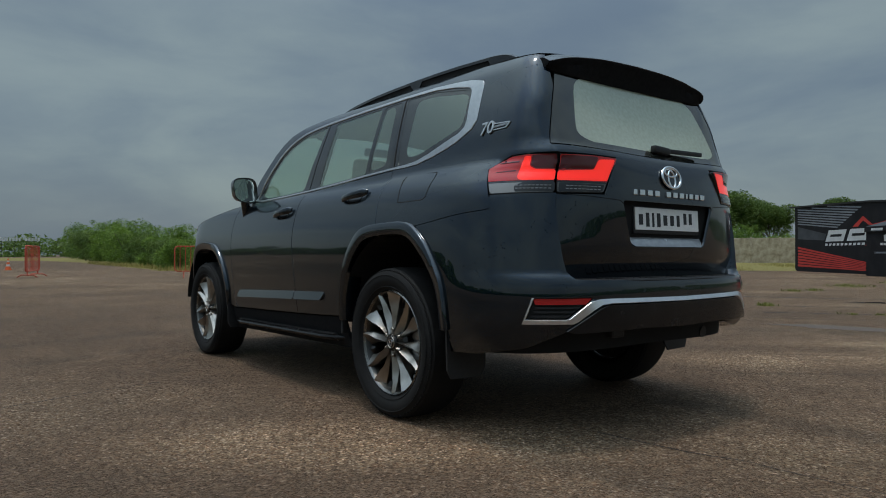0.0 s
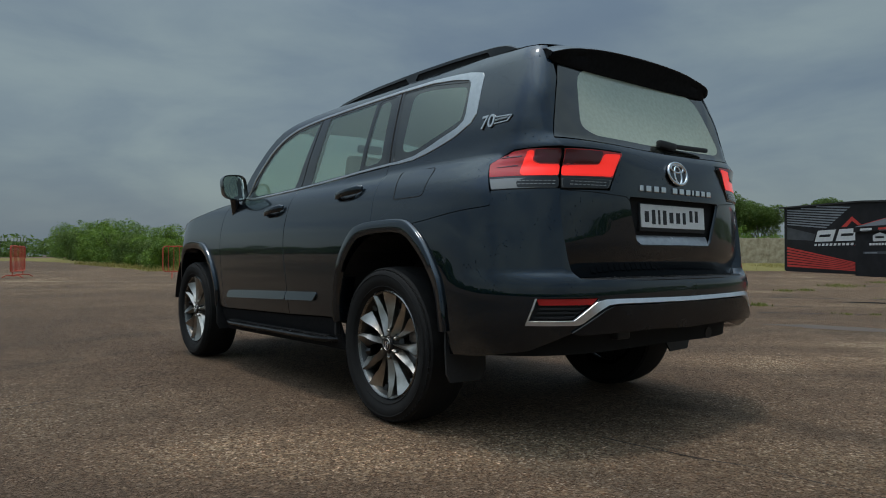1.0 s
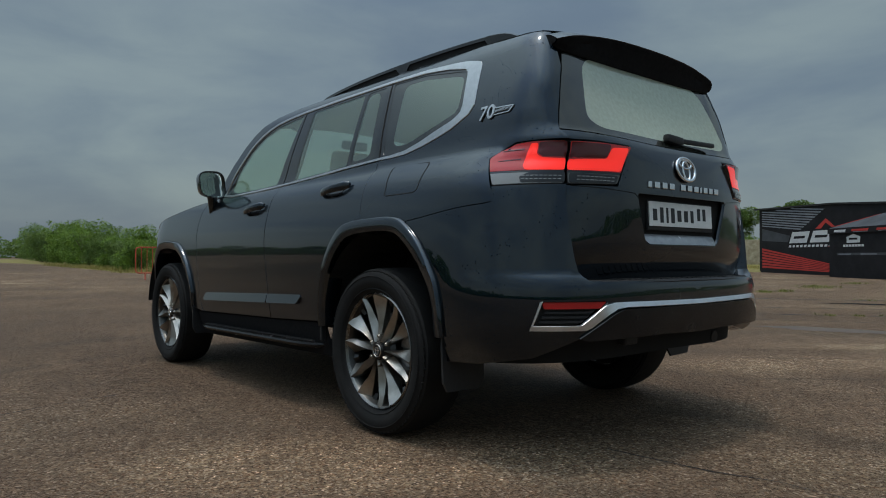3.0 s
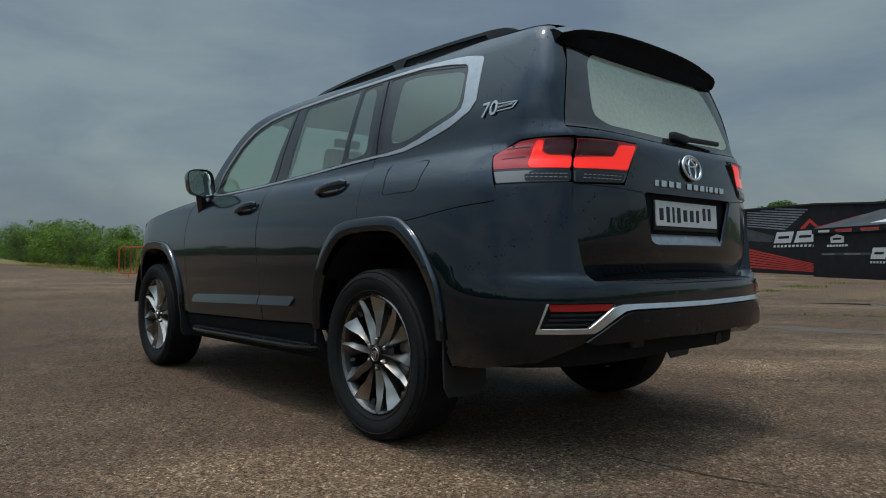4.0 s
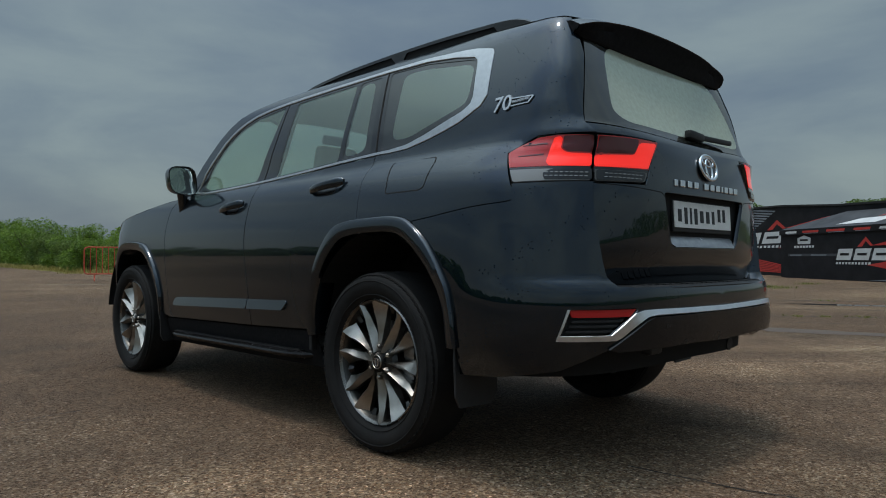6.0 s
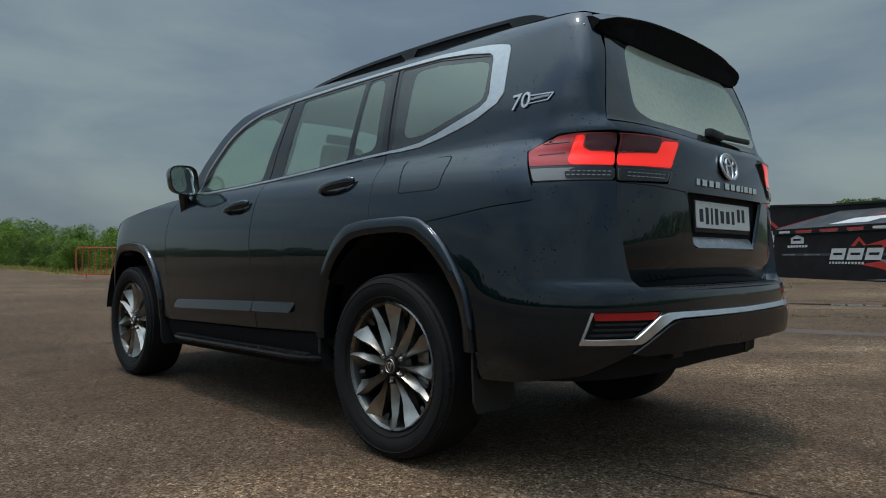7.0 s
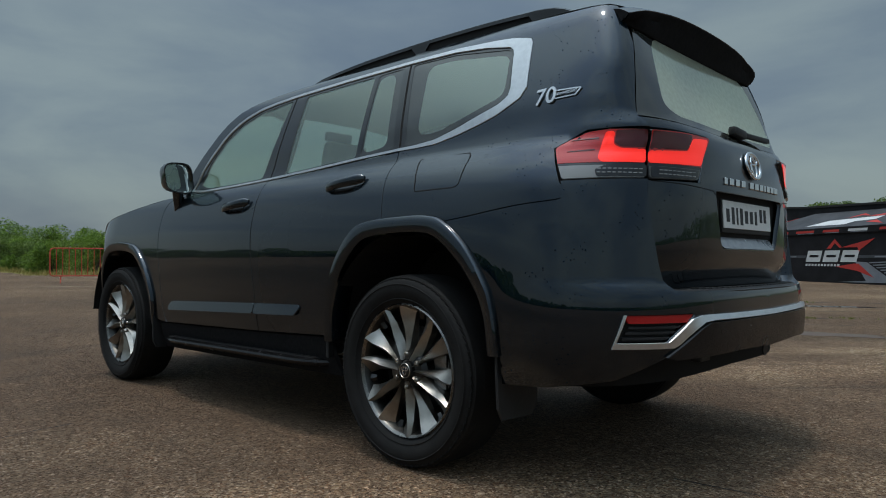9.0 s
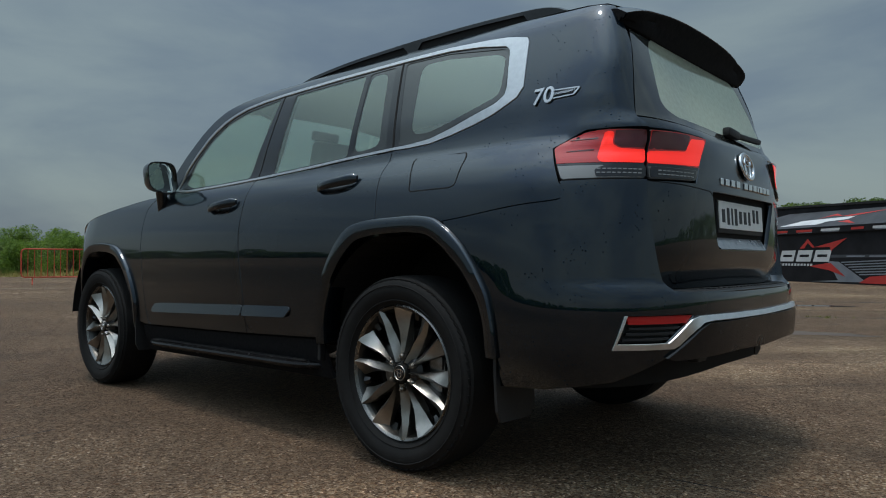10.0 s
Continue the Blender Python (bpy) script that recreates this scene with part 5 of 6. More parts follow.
    part("cap_ring", bm, ALLOY, hub, "dark chrome cap ring", 60)
    bm = bmesh.new()
    for ry, rz, oz in ((0.019, 0.0075, 0.007), (0.010, 0.0165, -0.002)):
        rows = []
        for q in range(28):
            a = 2 * math.pi * q / 28
            c = Vector((-0.0995, ry * math.cos(a), oz + rz * math.sin(a)))
            o = Vector((0, math.cos(a), math.sin(a)))
            rows.append([c + o * 0.0022 * math.cos(b) + Vector((-0.0022 * math.sin(b), 0, 0)) for b in (2 * math.pi * j / 6 for j in range(6))])
        grid_mesh(bm, rows + rows[:1], True)
    part("cap_emblem", bm, CHROME, hub, "", 60)
    for k in range(6):
        a = 2 * math.pi * (k + 0.5) / 6 + math.pi / 6
        bm = bmesh.new()
        p = (0.0675 * math.sin(a), 0.0675 * math.cos(a))
        tube(bm, (-0.060, *p), (-0.088, *p), 0.0125, 6)
        tube(bm, (-0.088, *p), (-0.096, *p), 0.010, 12, 0.006)
        part("wheel_nut", bm, ALLOY, hub, "", 40)
    bm = bmesh.new()
    lathe(bm, [(-0.012, 0.08), (-0.014, 0.172), (0.010, 0.174)], 48)
    part("brake_disc", bm, STEEL, w, "bare steel brake disc", 40)
    bm = bmesh.new()
    for q in range(2):
        box(bm, (0.05, 0.07, 0.055), (-0.018, -0.145, 0.048 - 0.085 * q), None, 0.010)
    box(bm, (0.04, 0.05, 0.12), (-0.012, -0.160, 0.0), None, 0.010)
    part("brake_caliper", bm, STEEL, w, "grey brake caliper", 40)
    return w


proto = wheel_mesh()
for k, (x, y, spin, turn) in enumerate(((-0.840, 0.0, 0, 0), (-0.845, YA, 24, 0), (0.840, 0.0, 10, 180), (0.845, YA, 40, 180))):
    m = pose(x, y, 0.3895, 0, 0, turn) @ pose(0, 0, 0, spin, 0, 0)
    if k == 0:
        proto.matrix_basis = m
        w = proto
    else:
        w = copy_thing(proto, m)
    w.parent = car


# ---- badge on the rear post ----
bm = bmesh.new()


def bar_on(bm, u0, z0, u1, z1, h):
    a, b = skin(u0, z0), skin(u1, z1)
    n = normal_at(skin, (u0 + u1) / 2, (z0 + z1) / 2)
    d = (b - a)
    up = n.cross(d).normalized() * h
    lo, hi = n * 0.001, n * 0.006
    vs = [bm.verts.new(p) for p in (a - up + lo, b - up + lo, b + up + lo, a + up + lo, a - up + hi, b - up + hi, b + up + hi, a + up + hi)]
    for f in ((0, 1, 2, 3), (4, 5, 6, 7), (0, 1, 5, 4), (1, 2, 6, 5), (2, 3, 7, 6), (3, 0, 4, 7)):
        bm.faces.new([vs[i] for i in f])


for a in ((-0.742, 1.4545, -0.872, 1.452, 0.0022), (-0.730, 1.4235, -0.842, 1.427, 0.0022), (-0.872, 1.452, -0.842, 1.427, 0.0030)):
    bar_on(bm, *a)
bmesh.ops.recalc_face_normals(bm, faces=bm.faces)
badge = part("badge", bm, TRIM, car, "chrome anniversary badge")


def letters_on(text, u, z, height, stretch, slant, lift, material, parent):
    """Raised letters laid on the flank, running towards the back."""
    data = bpy.data.curves.new("letters", "FONT")
    data.body, data.size, data.extrude, data.resolution_u = text, height / 0.69, 0.0035, 3
    data.offset = 0.018 * height
    ob = bpy.data.objects.new("letters", data)
    scene.collection.objects.link(ob)
    bpy.context.view_layer.update()
    me = bpy.data.meshes.new_from_object(ob.evaluated_get(bpy.context.evaluated_depsgraph_get()))
    bpy.data.objects.remove(ob)
    for v in me.vertices:
        uu, zz = u - v.co.x * stretch - v.co.y * slant, z + v.co.y + 0.05 * v.co.x
        v.co = skin(uu, zz) + normal_at(skin, uu, zz) * (lift + v.co.z)
    me.update()
    return mesh_object("badge_letters", me, material, parent)


letters_on("70", -0.622, 1.408, 0.060, 1.42, 0.25, 0.004, TRIM, badge)
letters_on("ANNIVERSARY", -0.748, 1.4345, 0.0105, 1.05, 0.2, 0.002, TRIM, badge)


# ---- inside the car ----
def seat(x, y, parts_label, width=0.50, base=0.62, high=1.28, tilt=14):
    s = thing("seat", "", "")
    s.parent = car
    s["label"] = parts_label
    bm = bmesh.new()
    box(bm, (width, 0.50, 0.16), (x, y + 0.20, base), (4, 0, 0), 0.05, 3)
    part("cushion", bm, BEIGE, s, "", 60)
    bm = bmesh.new()
    box(bm, (width, 0.14, high - base), (x, y - 0.07, (base + high) / 2), (tilt, 0, 0), 0.05, 3)
    part("backrest", bm, BEIGE, s, "", 60)
    bm = bmesh.new()
    box(bm, (0.27, 0.10, 0.19), (x, y - 0.16, high + 0.13), (tilt, 0, 0), 0.045, 3)
    part("headrest", bm, BEIGE, s, "", 60)
    bm = bmesh.new()
    for d in (-0.06, 0.06):
        tube(bm, (x + d, y - 0.12, high - 0.06), (x + d, y - 0.155, high + 0.10), 0.007)
    part("headrest_post", bm, CHROME, s)
    return s


for x in (-0.40, 0.40):
    seat(x, 1.25, "cream leather front seat")
for x in (-0.31, 0.0, 0.31):
    seat(x, 0.38, "cream leather rear seat", 0.30, 0.62, 1.22)
for x in (-0.40, 0.40):
    seat(x * 0.75, -0.42, "cream leather third-row seat", 0.34, 0.70, 1.14)
bm = bmesh.new()
box(bm, (1.52, 0.45, 0.30), (0, 2.02, 1.06), (8, 0, 0), 0.08, 3)
part("dashboard", bm, DASH, car, "dark dashboard", 60)
bm = bmesh.new()
rows = []
for k in range(32):
    a = 2 * math.pi * k / 32
    c = Vector((-0.40 + 0.19 * math.cos(a), 1.70 + 0.07 * math.sin(a), 1.14 + 0.17 * math.sin(a)))
    o = Vector((math.cos(a), 0.38 * math.sin(a), 0.92 * math.sin(a)))
    rows.append([c + o * 0.017 * math.cos(b) + Vector((0, 0.92, -0.38)) * 0.017 * math.sin(b) for b in (2 * math.pi * j / 8 for j in range(8))])
grid_mesh(bm, rows + rows[:1], True)
box(bm, (0.30, 0.05, 0.05), (-0.40, 1.71, 1.14), (20, 0, 0), 0.015)
tube(bm, (-0.40, 1.72, 1.13), (-0.40, 1.95, 1.04), 0.04)
part("steering_wheel", bm, DASH, car, "dark steering wheel", 60)
for side in (False, True):
    inner = [(2.1, 1.05), (2.1, 1.235), (1.9, 1.228), (0.46, 1.290), (-0.25, 1.315), (-0.8, 1.30), (-0.8, 1.05)]
    panel("door_lining", inner, skin, BEIGE, car, off=-0.07, depth=0.0, step=0.1, mirror=side, label="pale inner lining")
    for y0, y1 in ((1.06, 1.28), (0.16, 0.30)):
        bm = bmesh.new()
        s = 1 if side else -1
        grid_mesh(bm, [[(s * (smooth_at(*FLANK, z) - 0.035), y, z) for y in (y0, y1)] for z in (1.25, 1.4, 1.55, 1.72)])
        part("post_lining", bm, HEADLINER, car)
for side in (-1, 1):
    bm = bmesh.new()
    rows = []
    for k in range(11):
        t = k / 10
        rows.append([Vector((side * (0.60 - 0.05 * math.sin(math.pi * t)), 1.50 - 0.22 * t, 1.70 - 0.05 * math.sin(math.pi * t))) + Vector((0.010 * math.cos(b), 0, 0.012 * math.sin(b))) for b in (2 * math.pi * j / 8 for j in range(8))])
    grid_mesh(bm, rows, True)
    part("grab_handle", bm, HEADLINER, car, "", 60)
bm = bmesh.new()
box(bm, (0.22, 0.03, 0.065), (0, 1.66, 1.66), (15, 0, 0), 0.02)
part("inner_mirror", bm, DASH, car)

# ---- vegetation ----
def leaf_cloud(bm, blobs, count, size, seed, squash=0.8):
    """Scatters small folded leaves in and on uneven blobs (x, y, z, radius)."""
    rnd = random.Random(seed)
    total = sum(b[3] ** 2 for b in blobs)
    for bx, by, bz, br in blobs:
        for _ in range(int(count * br * br / total)):
            d = Vector((rnd.gauss(0, 1), rnd.gauss(0, 1), rnd.gauss(0, 1)))
            d.normalize()
            r = br * (0.45 + 0.6 * rnd.random() ** 0.5)
            lump = 1 + 0.28 * noise.noise(d * 2.3 + Vector((bx, by, bz)))
            p = Vector((bx, by, bz)) + Vector((d.x, d.y, d.z * squash)) * r * lump
            if p.z < 0.05:
                p.z = 0.05 + rnd.random() * 0.2
            s = size * rnd.uniform(0.6, 1.4)
            a = Vector((rnd.gauss(0, 1), rnd.gauss(0, 1), rnd.gauss(0, 0.6))).normalized()
            b = a.cross(Vector((rnd.gauss(0, 1), rnd.gauss(0, 1), rnd.gauss(0, 1)))).normalized()
            v = [bm.verts.new(q) for q in (p - a * s, p + b * s * 0.45, p + a * s, p - b * s * 0.45)]
            bm.faces.new(v)


def stem(bm, p, q, r0, r1, seg=6):
    tube(bm, p, q, r0, seg, r1)


def make_bush(h, w, seed, material, leaves=2600, size=0.075):
    rnd = random.Random(seed)
    b = thing("bush", "dense green roadside bush with feathery tips", "bush", "bushes along the apron")
    bm = bmesh.new()
    tops = []
    for k in range(7):
        a = rnd.uniform(0, 6.28)
        top = Vector((w * 0.36 * math.cos(a) * rnd.uniform(0.3, 1), w * 0.36 * math.sin(a) * rnd.uniform(0.3, 1), h * rnd.uniform(0.55, 0.85)))
        mid = Vector((top.x * 0.4, top.y * 0.4, top.z * 0.45))
        stem(bm, (0, 0, 0), mid, 0.035 * h / 2.4, 0.022 * h / 2.4)
        stem(bm, mid, top, 0.022 * h / 2.4, 0.006)
        tops.append(top)
    part("stem", bm, BARK, b)
    bm = bmesh.new()
    blobs = [(t.x, t.y, t.z, w * rnd.uniform(0.18, 0.28)) for t in tops] + [(w * rnd.uniform(-0.35, 0.35), w * rnd.uniform(-0.35, 0.35), h * rnd.uniform(0.15, 0.4), w * rnd.uniform(0.2, 0.28)) for _ in range(6)]
    for _ in range(9):
        a = rnd.uniform(0, 6.28)
        blobs.append((w * 0.42 * math.cos(a), w * 0.42 * math.sin(a), h * rnd.uniform(0.55, 0.98), w * rnd.uniform(0.05, 0.10)))
    leaf_cloud(bm, blobs, leaves, size, seed)
    part("crown", bm, material, b)
    return b


def make_tree(h, w, seed, leaves=3200, size=0.14):
    rnd = random.Random(seed)
    t = thing("tree", "broad dark green leafy tree with an uneven crown", "tree", "trees behind the wall")
    bm = bmesh.new()
    stem(bm, (0, 0, 0), (0.05 * h, 0, h * 0.4), 0.03 * h, 0.02 * h, 8)
    blobs = []
    for k in range(9):
        a = 2 * math.pi * k / 9 + rnd.uniform(-0.3, 0.3)
        top = Vector((w * 0.34 * math.cos(a) * rnd.uniform(0.5, 1), w * 0.34 * math.sin(a) * rnd.uniform(0.5, 1), h * rnd.uniform(0.5, 0.86)))
        stem(bm, (0.04 * h, 0, h * rnd.uniform(0.25, 0.4)), top, 0.012 * h, 0.004 * h)
        blobs.append((*top, w * rnd.uniform(0.16, 0.24)))
    part("trunk", bm, BARK, t)
    blobs += [(w * rnd.uniform(-0.2, 0.2), w * rnd.uniform(-0.2, 0.2), h * rnd.uniform(0.8, 0.93), w * rnd.uniform(0.10, 0.18)) for _ in range(4)]
    bm = bmesh.new()
    leaf_cloud(bm, blobs, leaves, size, seed + 1)
    part("crown", bm, LEAF_DARK, t)
    return t


bush_kinds = [make_bush(2.3, 2.6, 11, LEAF, 9000, 0.050), make_bush(2.5, 3.0, 12, LEAF, 9000, 0.052), make_bush(2.1, 2.4, 13, LEAF_DARK, 8000, 0.050), make_bush(2.4, 2.2, 14, LEAF, 8000, 0.050)]
bush_spots = [(8.6, 36.3, 0.80), (10.2, 35.0, 0.78), (11.9, 35.4, 0.86), (13.8, 35.2, 0.80), (15.8, 35.8, 0.9), (17.8, 36.2, 0.82), (20.0, 36.8, 0.92), (22.5, 37.5, 1.0),
              (9.0, 39.0, 0.84), (9.4, 42.5, 0.92), (11.5, 40.0, 0.95), (14.5, 39.5, 1.05), (18.0, 40.5, 1.05), (10.2, 46.5, 1.02), (10.8, 51.0, 1.12), (11.2, 56.0, 1.3), (11.8, 62.0, 1.65), (12.4, 69.0, 1.8),
              (18.3, 60.0, 1.6), (13.2, 77.0, 1.9), (13.8, 87.0, 1.65), (14.4, 98.0, 1.75), (16.5, 110.0, 1.95), (18.5, 95.0, 1.7), (18.5, 114.0, 1.95), (18.0, 70.0, 1.7), (23.0, 52.0, 1.5), (27.0, 48.0, 1.4), (25.5, 40.0, 1.1),
              (69.5, 62.0, 1.5), (71.5, 57.5, 1.7), (72.6, 53.0, 1.6), (74.2, 49.0, 1.75), (75.5, 45.0, 1.5), (77.0, 41.0, 1.7), (78.6, 37.0, 1.6), (80.0, 33.0, 1.6), (82.0, 28.0, 1.5)]
used_kinds = set()
for k, (x, y, s) in enumerate(bush_spots):
    i = (k * 7 + k // 3) % 4
    rnd = random.Random(100 + k)
    m = pose(x, y, 0, 0, 0, rnd.uniform(0, 360)) @ Matrix.Diagonal((s * rnd.uniform(0.95, 1.15), s * rnd.uniform(0.95, 1.15), s * rnd.uniform(0.9, 1.08), 1))
    if i not in used_kinds:
        used_kinds.add(i)
        bush_kinds[i].matrix_basis = m
    else:
        b = copy_thing(bush_kinds[i], Matrix())
        b.matrix_basis = m

tree_kinds = [make_tree(7.6, 7.5, 31, 17000, 0.125), make_tree(8.4, 7.5, 37, 17000, 0.125)]
tree_spots = [(79.0, 54.0, 1.05), (83.0, 48.5, 1.15), (87.0, 42.5, 0.98), (90.0, 36.0, 0.95), (95.0, 29.0, 1.0), (88.0, 19.0, 0.95), (92.0, 13.0, 1.05), (90.0, 7.0, 0.95), (93.0, 1.0, 1.0), (84.0, 12.5, 0.85), (95.0, 22.0, 1.1), (75.0, 62.0, 1.1), (81.0, 51.5, 1.0), (86.0, 46.0, 1.1), (91.0, 33.0, 1.05), (99.0, 16.0, 1.0)]
for k, (x, y, s) in enumerate(tree_spots):
    rnd = random.Random(300 + k)
    m = pose(x, y, 0, 0, 0, rnd.uniform(0, 360)) @ Matrix.Diagonal((s, s, s * rnd.uniform(0.92, 1.08), 1))
    if k < 2:
        tree_kinds[k].matrix_basis = m
    else:
        t = copy_thing(tree_kinds[k % 2], Matrix())
        t.matrix_basis = m


def far_woods():
    """Woods round the horizon, lower and nearer on the flank side, where the paint mirrors them."""
    rnd = random.Random(5)
    bm = bmesh.new()
    for k in range(400):
        a = 2 * math.pi * k / 400 + rnd.uniform(-0.012, 0.012)
        x, y = math.sin(a), math.cos(a)
        d = rnd.uniform(240, 300)
        if x < -0.25:
            d = rnd.uniform(75, 110)
        elif y < -0.3:
            d = rnd.uniform(120, 160)
        h = d * rnd.choice((0.025, 0.035, 0.045, 0.055, 0.065)) * rnd.uniform(0.8, 1.1) if x < -0.25 and y > -0.15 else d * rnd.uniform(0.022, 0.034)
        w = d * 0.055
        blobs = [(x * d + rnd.uniform(-w, w) * 0.5, y * d + rnd.uniform(-w, w) * 0.5, h * q, w * rnd.uniform(0.28, 0.42)) for q in (0.08, 0.3, 0.5, 0.72)]
        near = x < -0.25
        leaf_cloud(bm, blobs, 1300 if near else 420, d * (0.0034 if near else 0.0024), k, 0.5 * h / (w * 0.5) * 0.55)
    tagged(part("far_woods", bm, LEAF_DARK, None), "hazy line of distant woods round the airfield", "woods", kind="stuff")


far_woods()


def ground_sheet(name, outline, material, z, label):
    bm = bmesh.new()
    bm.faces.new([bm.verts.new((x, y, z)) for x, y in outline])
    bmesh.ops.recalc_face_normals(bm, faces=bm.faces)
    if bm.faces[:][0].normal.z < 0:
        bmesh.ops.reverse_faces(bm, faces=bm.faces)
    return tagged(part(name, bm, material, None), label, "grass", kind="structure")


def wavy(points, amp, seed):
    """An outline with small irregularities along each side."""
    rnd = random.Random(seed)
    out = []
    for a, b in zip(points, points[1:] + points[:1]):
        a, b = Vector(a), Vector(b)
        n = max(2, int((b - a).length / 1.5))
        for i in range(n):
            p = a + (b - a) * (i / n)
            out.append((p.x + rnd.uniform(-amp, amp), p.y + rnd.uniform(-amp, amp)))
    return out


ground_sheet("grass_verge", wavy([(7.2, 33.6), (15, 32.8), (26, 33.5), (45, 38), (60, 60), (60, 190), (-60, 190), (-60, 102), (9.5, 102), (10.8, 70), (8.0, 46)], 0.35, 8), GRASS, 0.006, "dry yellow-green grass verge")
ground_sheet("grass_field", wavy([(30, 26), (33.5, 17.5), (37, 13.5), (60, 6), (110, -4), (110, 70), (60, 80), (38, 50)], 0.3, 9), GRASS, 0.006, "dry yellow-green grass field")


def grass_blades(name, spots, count, h, spread, seed, label, material=None):
    rnd = random.Random(seed)
    bm = bmesh.new()
    for x, y, rx, ry in spots:
        for _ in range(count):
            px, py = x + rnd.gauss(0, rx * spread), y + rnd.gauss(0, ry * spread)
            a, hh = rnd.uniform(0, 6.28), h * rnd.uniform(0.4, 1.2)
            w = 0.012 + 0.02 * h
            lean = Vector((math.cos(a), math.sin(a), 0)) * hh * rnd.uniform(0.1, 0.6)
            side = Vector((-math.sin(a), math.cos(a), 0)) * w
            p = Vector((px, py, 0.0))
            v = [bm.verts.new(q) for q in (p - side, p + side, p + lean + Vector((0, 0, hh)))]
            bm.faces.new(v)
    return tagged(part(name, bm, material or LEAF, None), label, "grass", kind="stuff")


grass_blades("weed_tuft", [(13.55, 4.8, 0.10, 0.10), (14.3, 4.65, 0.14, 0.10), (17.3, 5.0, 0.35, 0.30), (17.9, 5.35, 0.40, 0.25), (21.2, 5.4, 0.40, 0.22), (8.42, 2.8, 0.06, 0.06)], 90, 0.065, 0.9, 21, "low green weeds growing in the asphalt cracks", WEED)
grass_blades("crack_weeds", [(8.0, 0.9, 0.05, 0.07), (8.3, 0.45, 0.10, 0.14), (7.75, 1.25, 0.05, 0.08), (12.0, 2.1, 0.1, 0.15)], 26, 0.030, 0.9, 25, "small weeds in a crack of the asphalt", WEED)
grass_blades("verge_grass", [(7.4 + 0.9 * k, 33.6 + 0.1 * (k % 3), 0.9, 0.4) for k in range(22)] + [(8.0 + 0.1 * k, 36 + 2.2 * k, 0.5, 1.6) for k in range(14)], 90, 0.32, 0.6, 22, "tall dry grass at the foot of the bushes", GRASS)
grass_blades("field_grass", [(33.5 + 1.7 * k, 18 + 1.4 * (k % 7), 1.4, 1.4) for k in range(24)], 80, 0.30, 0.7, 23, "rough dry grass before the wall", GRASS)


# ---- cracks and joints in the apron ----
def crack(points, width, seed, label="dark weathered joint in the asphalt"):
    rnd = random.Random(seed)
    pts = []
    for a, b in zip(points, points[1:]):
        a, b = Vector(a), Vector(b)
        n = max(2, int((b - a).length / 0.35))
        pts += [a + (b - a) * (i / n) + Vector((rnd.uniform(-0.03, 0.03), rnd.uniform(-0.03, 0.03))) for i in range(n)]
    pts.append(Vector(points[-1]))
    bm = bmesh.new()
    left, right = [], []
    for i, p in enumerate(pts):
        d = (pts[min(i + 1, len(pts) - 1)] - pts[max(i - 1, 0)]).normalized()
        n = Vector((-d.y, d.x)) * width * rnd.uniform(0.35, 1.0) / 2
        left.append((*(p + n), 0.003))
        right.append((*(p - n), 0.003))
    grid_mesh(bm, [left, right])
    return tagged(part("crack", bm, TAR, None), label, "crack", kind="structure")


crack([(8.2, 8.0), (11.0, 3.7), (13.6, -0.6), (16.0, -4.5)], 0.18, 1)
crack([(6.0, 6.4), (8.6, 2.6), (10.6, -0.4)], 0.10, 2)
crack([(15.5, 8.5), (18.2, 4.2), (20.6, -0.4)], 0.17, 3)
crack([(1.0, 21.2), (3.8, 19.5), (6.2, 18.1)], 0.10, 4)
crack([(7.1, 2.2), (7.7, 1.33), (8.5, 0.20), (9.4, -1.2)], 0.11, 7)
crack([(5.0, 3.6), (6.4, 1.5), (7.2, 0.1)], 0.05, 8)
ground_sheet("sand_strip", wavy([(-6.0, 25.7), (1.87, 20.9), (3.8, 19.72), (6.5, 18.15), (6.35, 17.85), (3.65, 19.4), (1.7, 20.6), (-6.2, 25.3)], 0.04, 14), SAND, 0.002, "pale sandy seam across the asphalt")
crack([(-3.6, 13.0), (0.2, 12.4), (3.6, 12.2)], 0.06, 5)
crack([(-3.3, 1.18), (-2.54, 1.43), (-1.93, 1.65), (-1.62, 1.72)], 0.012, 6, "hairline crack in the asphalt")


crack([(-0.32, -0.85), (-0.24, -1.31), (-0.20, -1.68), (-0.10, -2.3)], 0.012, 9, "hairline crack in the asphalt")


# ---- concrete wall behind the grass ----
def concrete_wall():
    a, b = Vector((64.0, 60.0)), Vector((84.0, 16.0))
    d = (b - a).normalized()
    turn = math.degrees(math.atan2(d.y, d.x))
    n = int((b - a).length / 3.0)
    wall = new("wall_east")
    tagged(wall, "weathered grey concrete panel wall beyond the grass", "wall", kind="structure")
    bm = bmesh.new()
    box(bm, (2.86, 0.14, 2.9), (0, 0, 1.45), None, 0.02, 1)
    me_panel = part("wall_panel", bm, CONCRETE, wall)
    bm = bmesh.new()
    box(bm, (0.22, 0.26, 3.0), (0, 0, 1.5), None, 0.02, 1)
    me_post = part("wall_post", bm, CONCRETE, wall)
    for k in range(n):
        for src, along in ((me_panel, 1.5), (me_post, 0.0)):
            p = a + d * (3.0 * k + along)
            o = src if k == 0 else new(src.name.split(".")[0], src.data)
            o.parent = wall
            o.matrix_basis = pose(p.x, p.y, 0, 0, 0, turn)


concrete_wall()


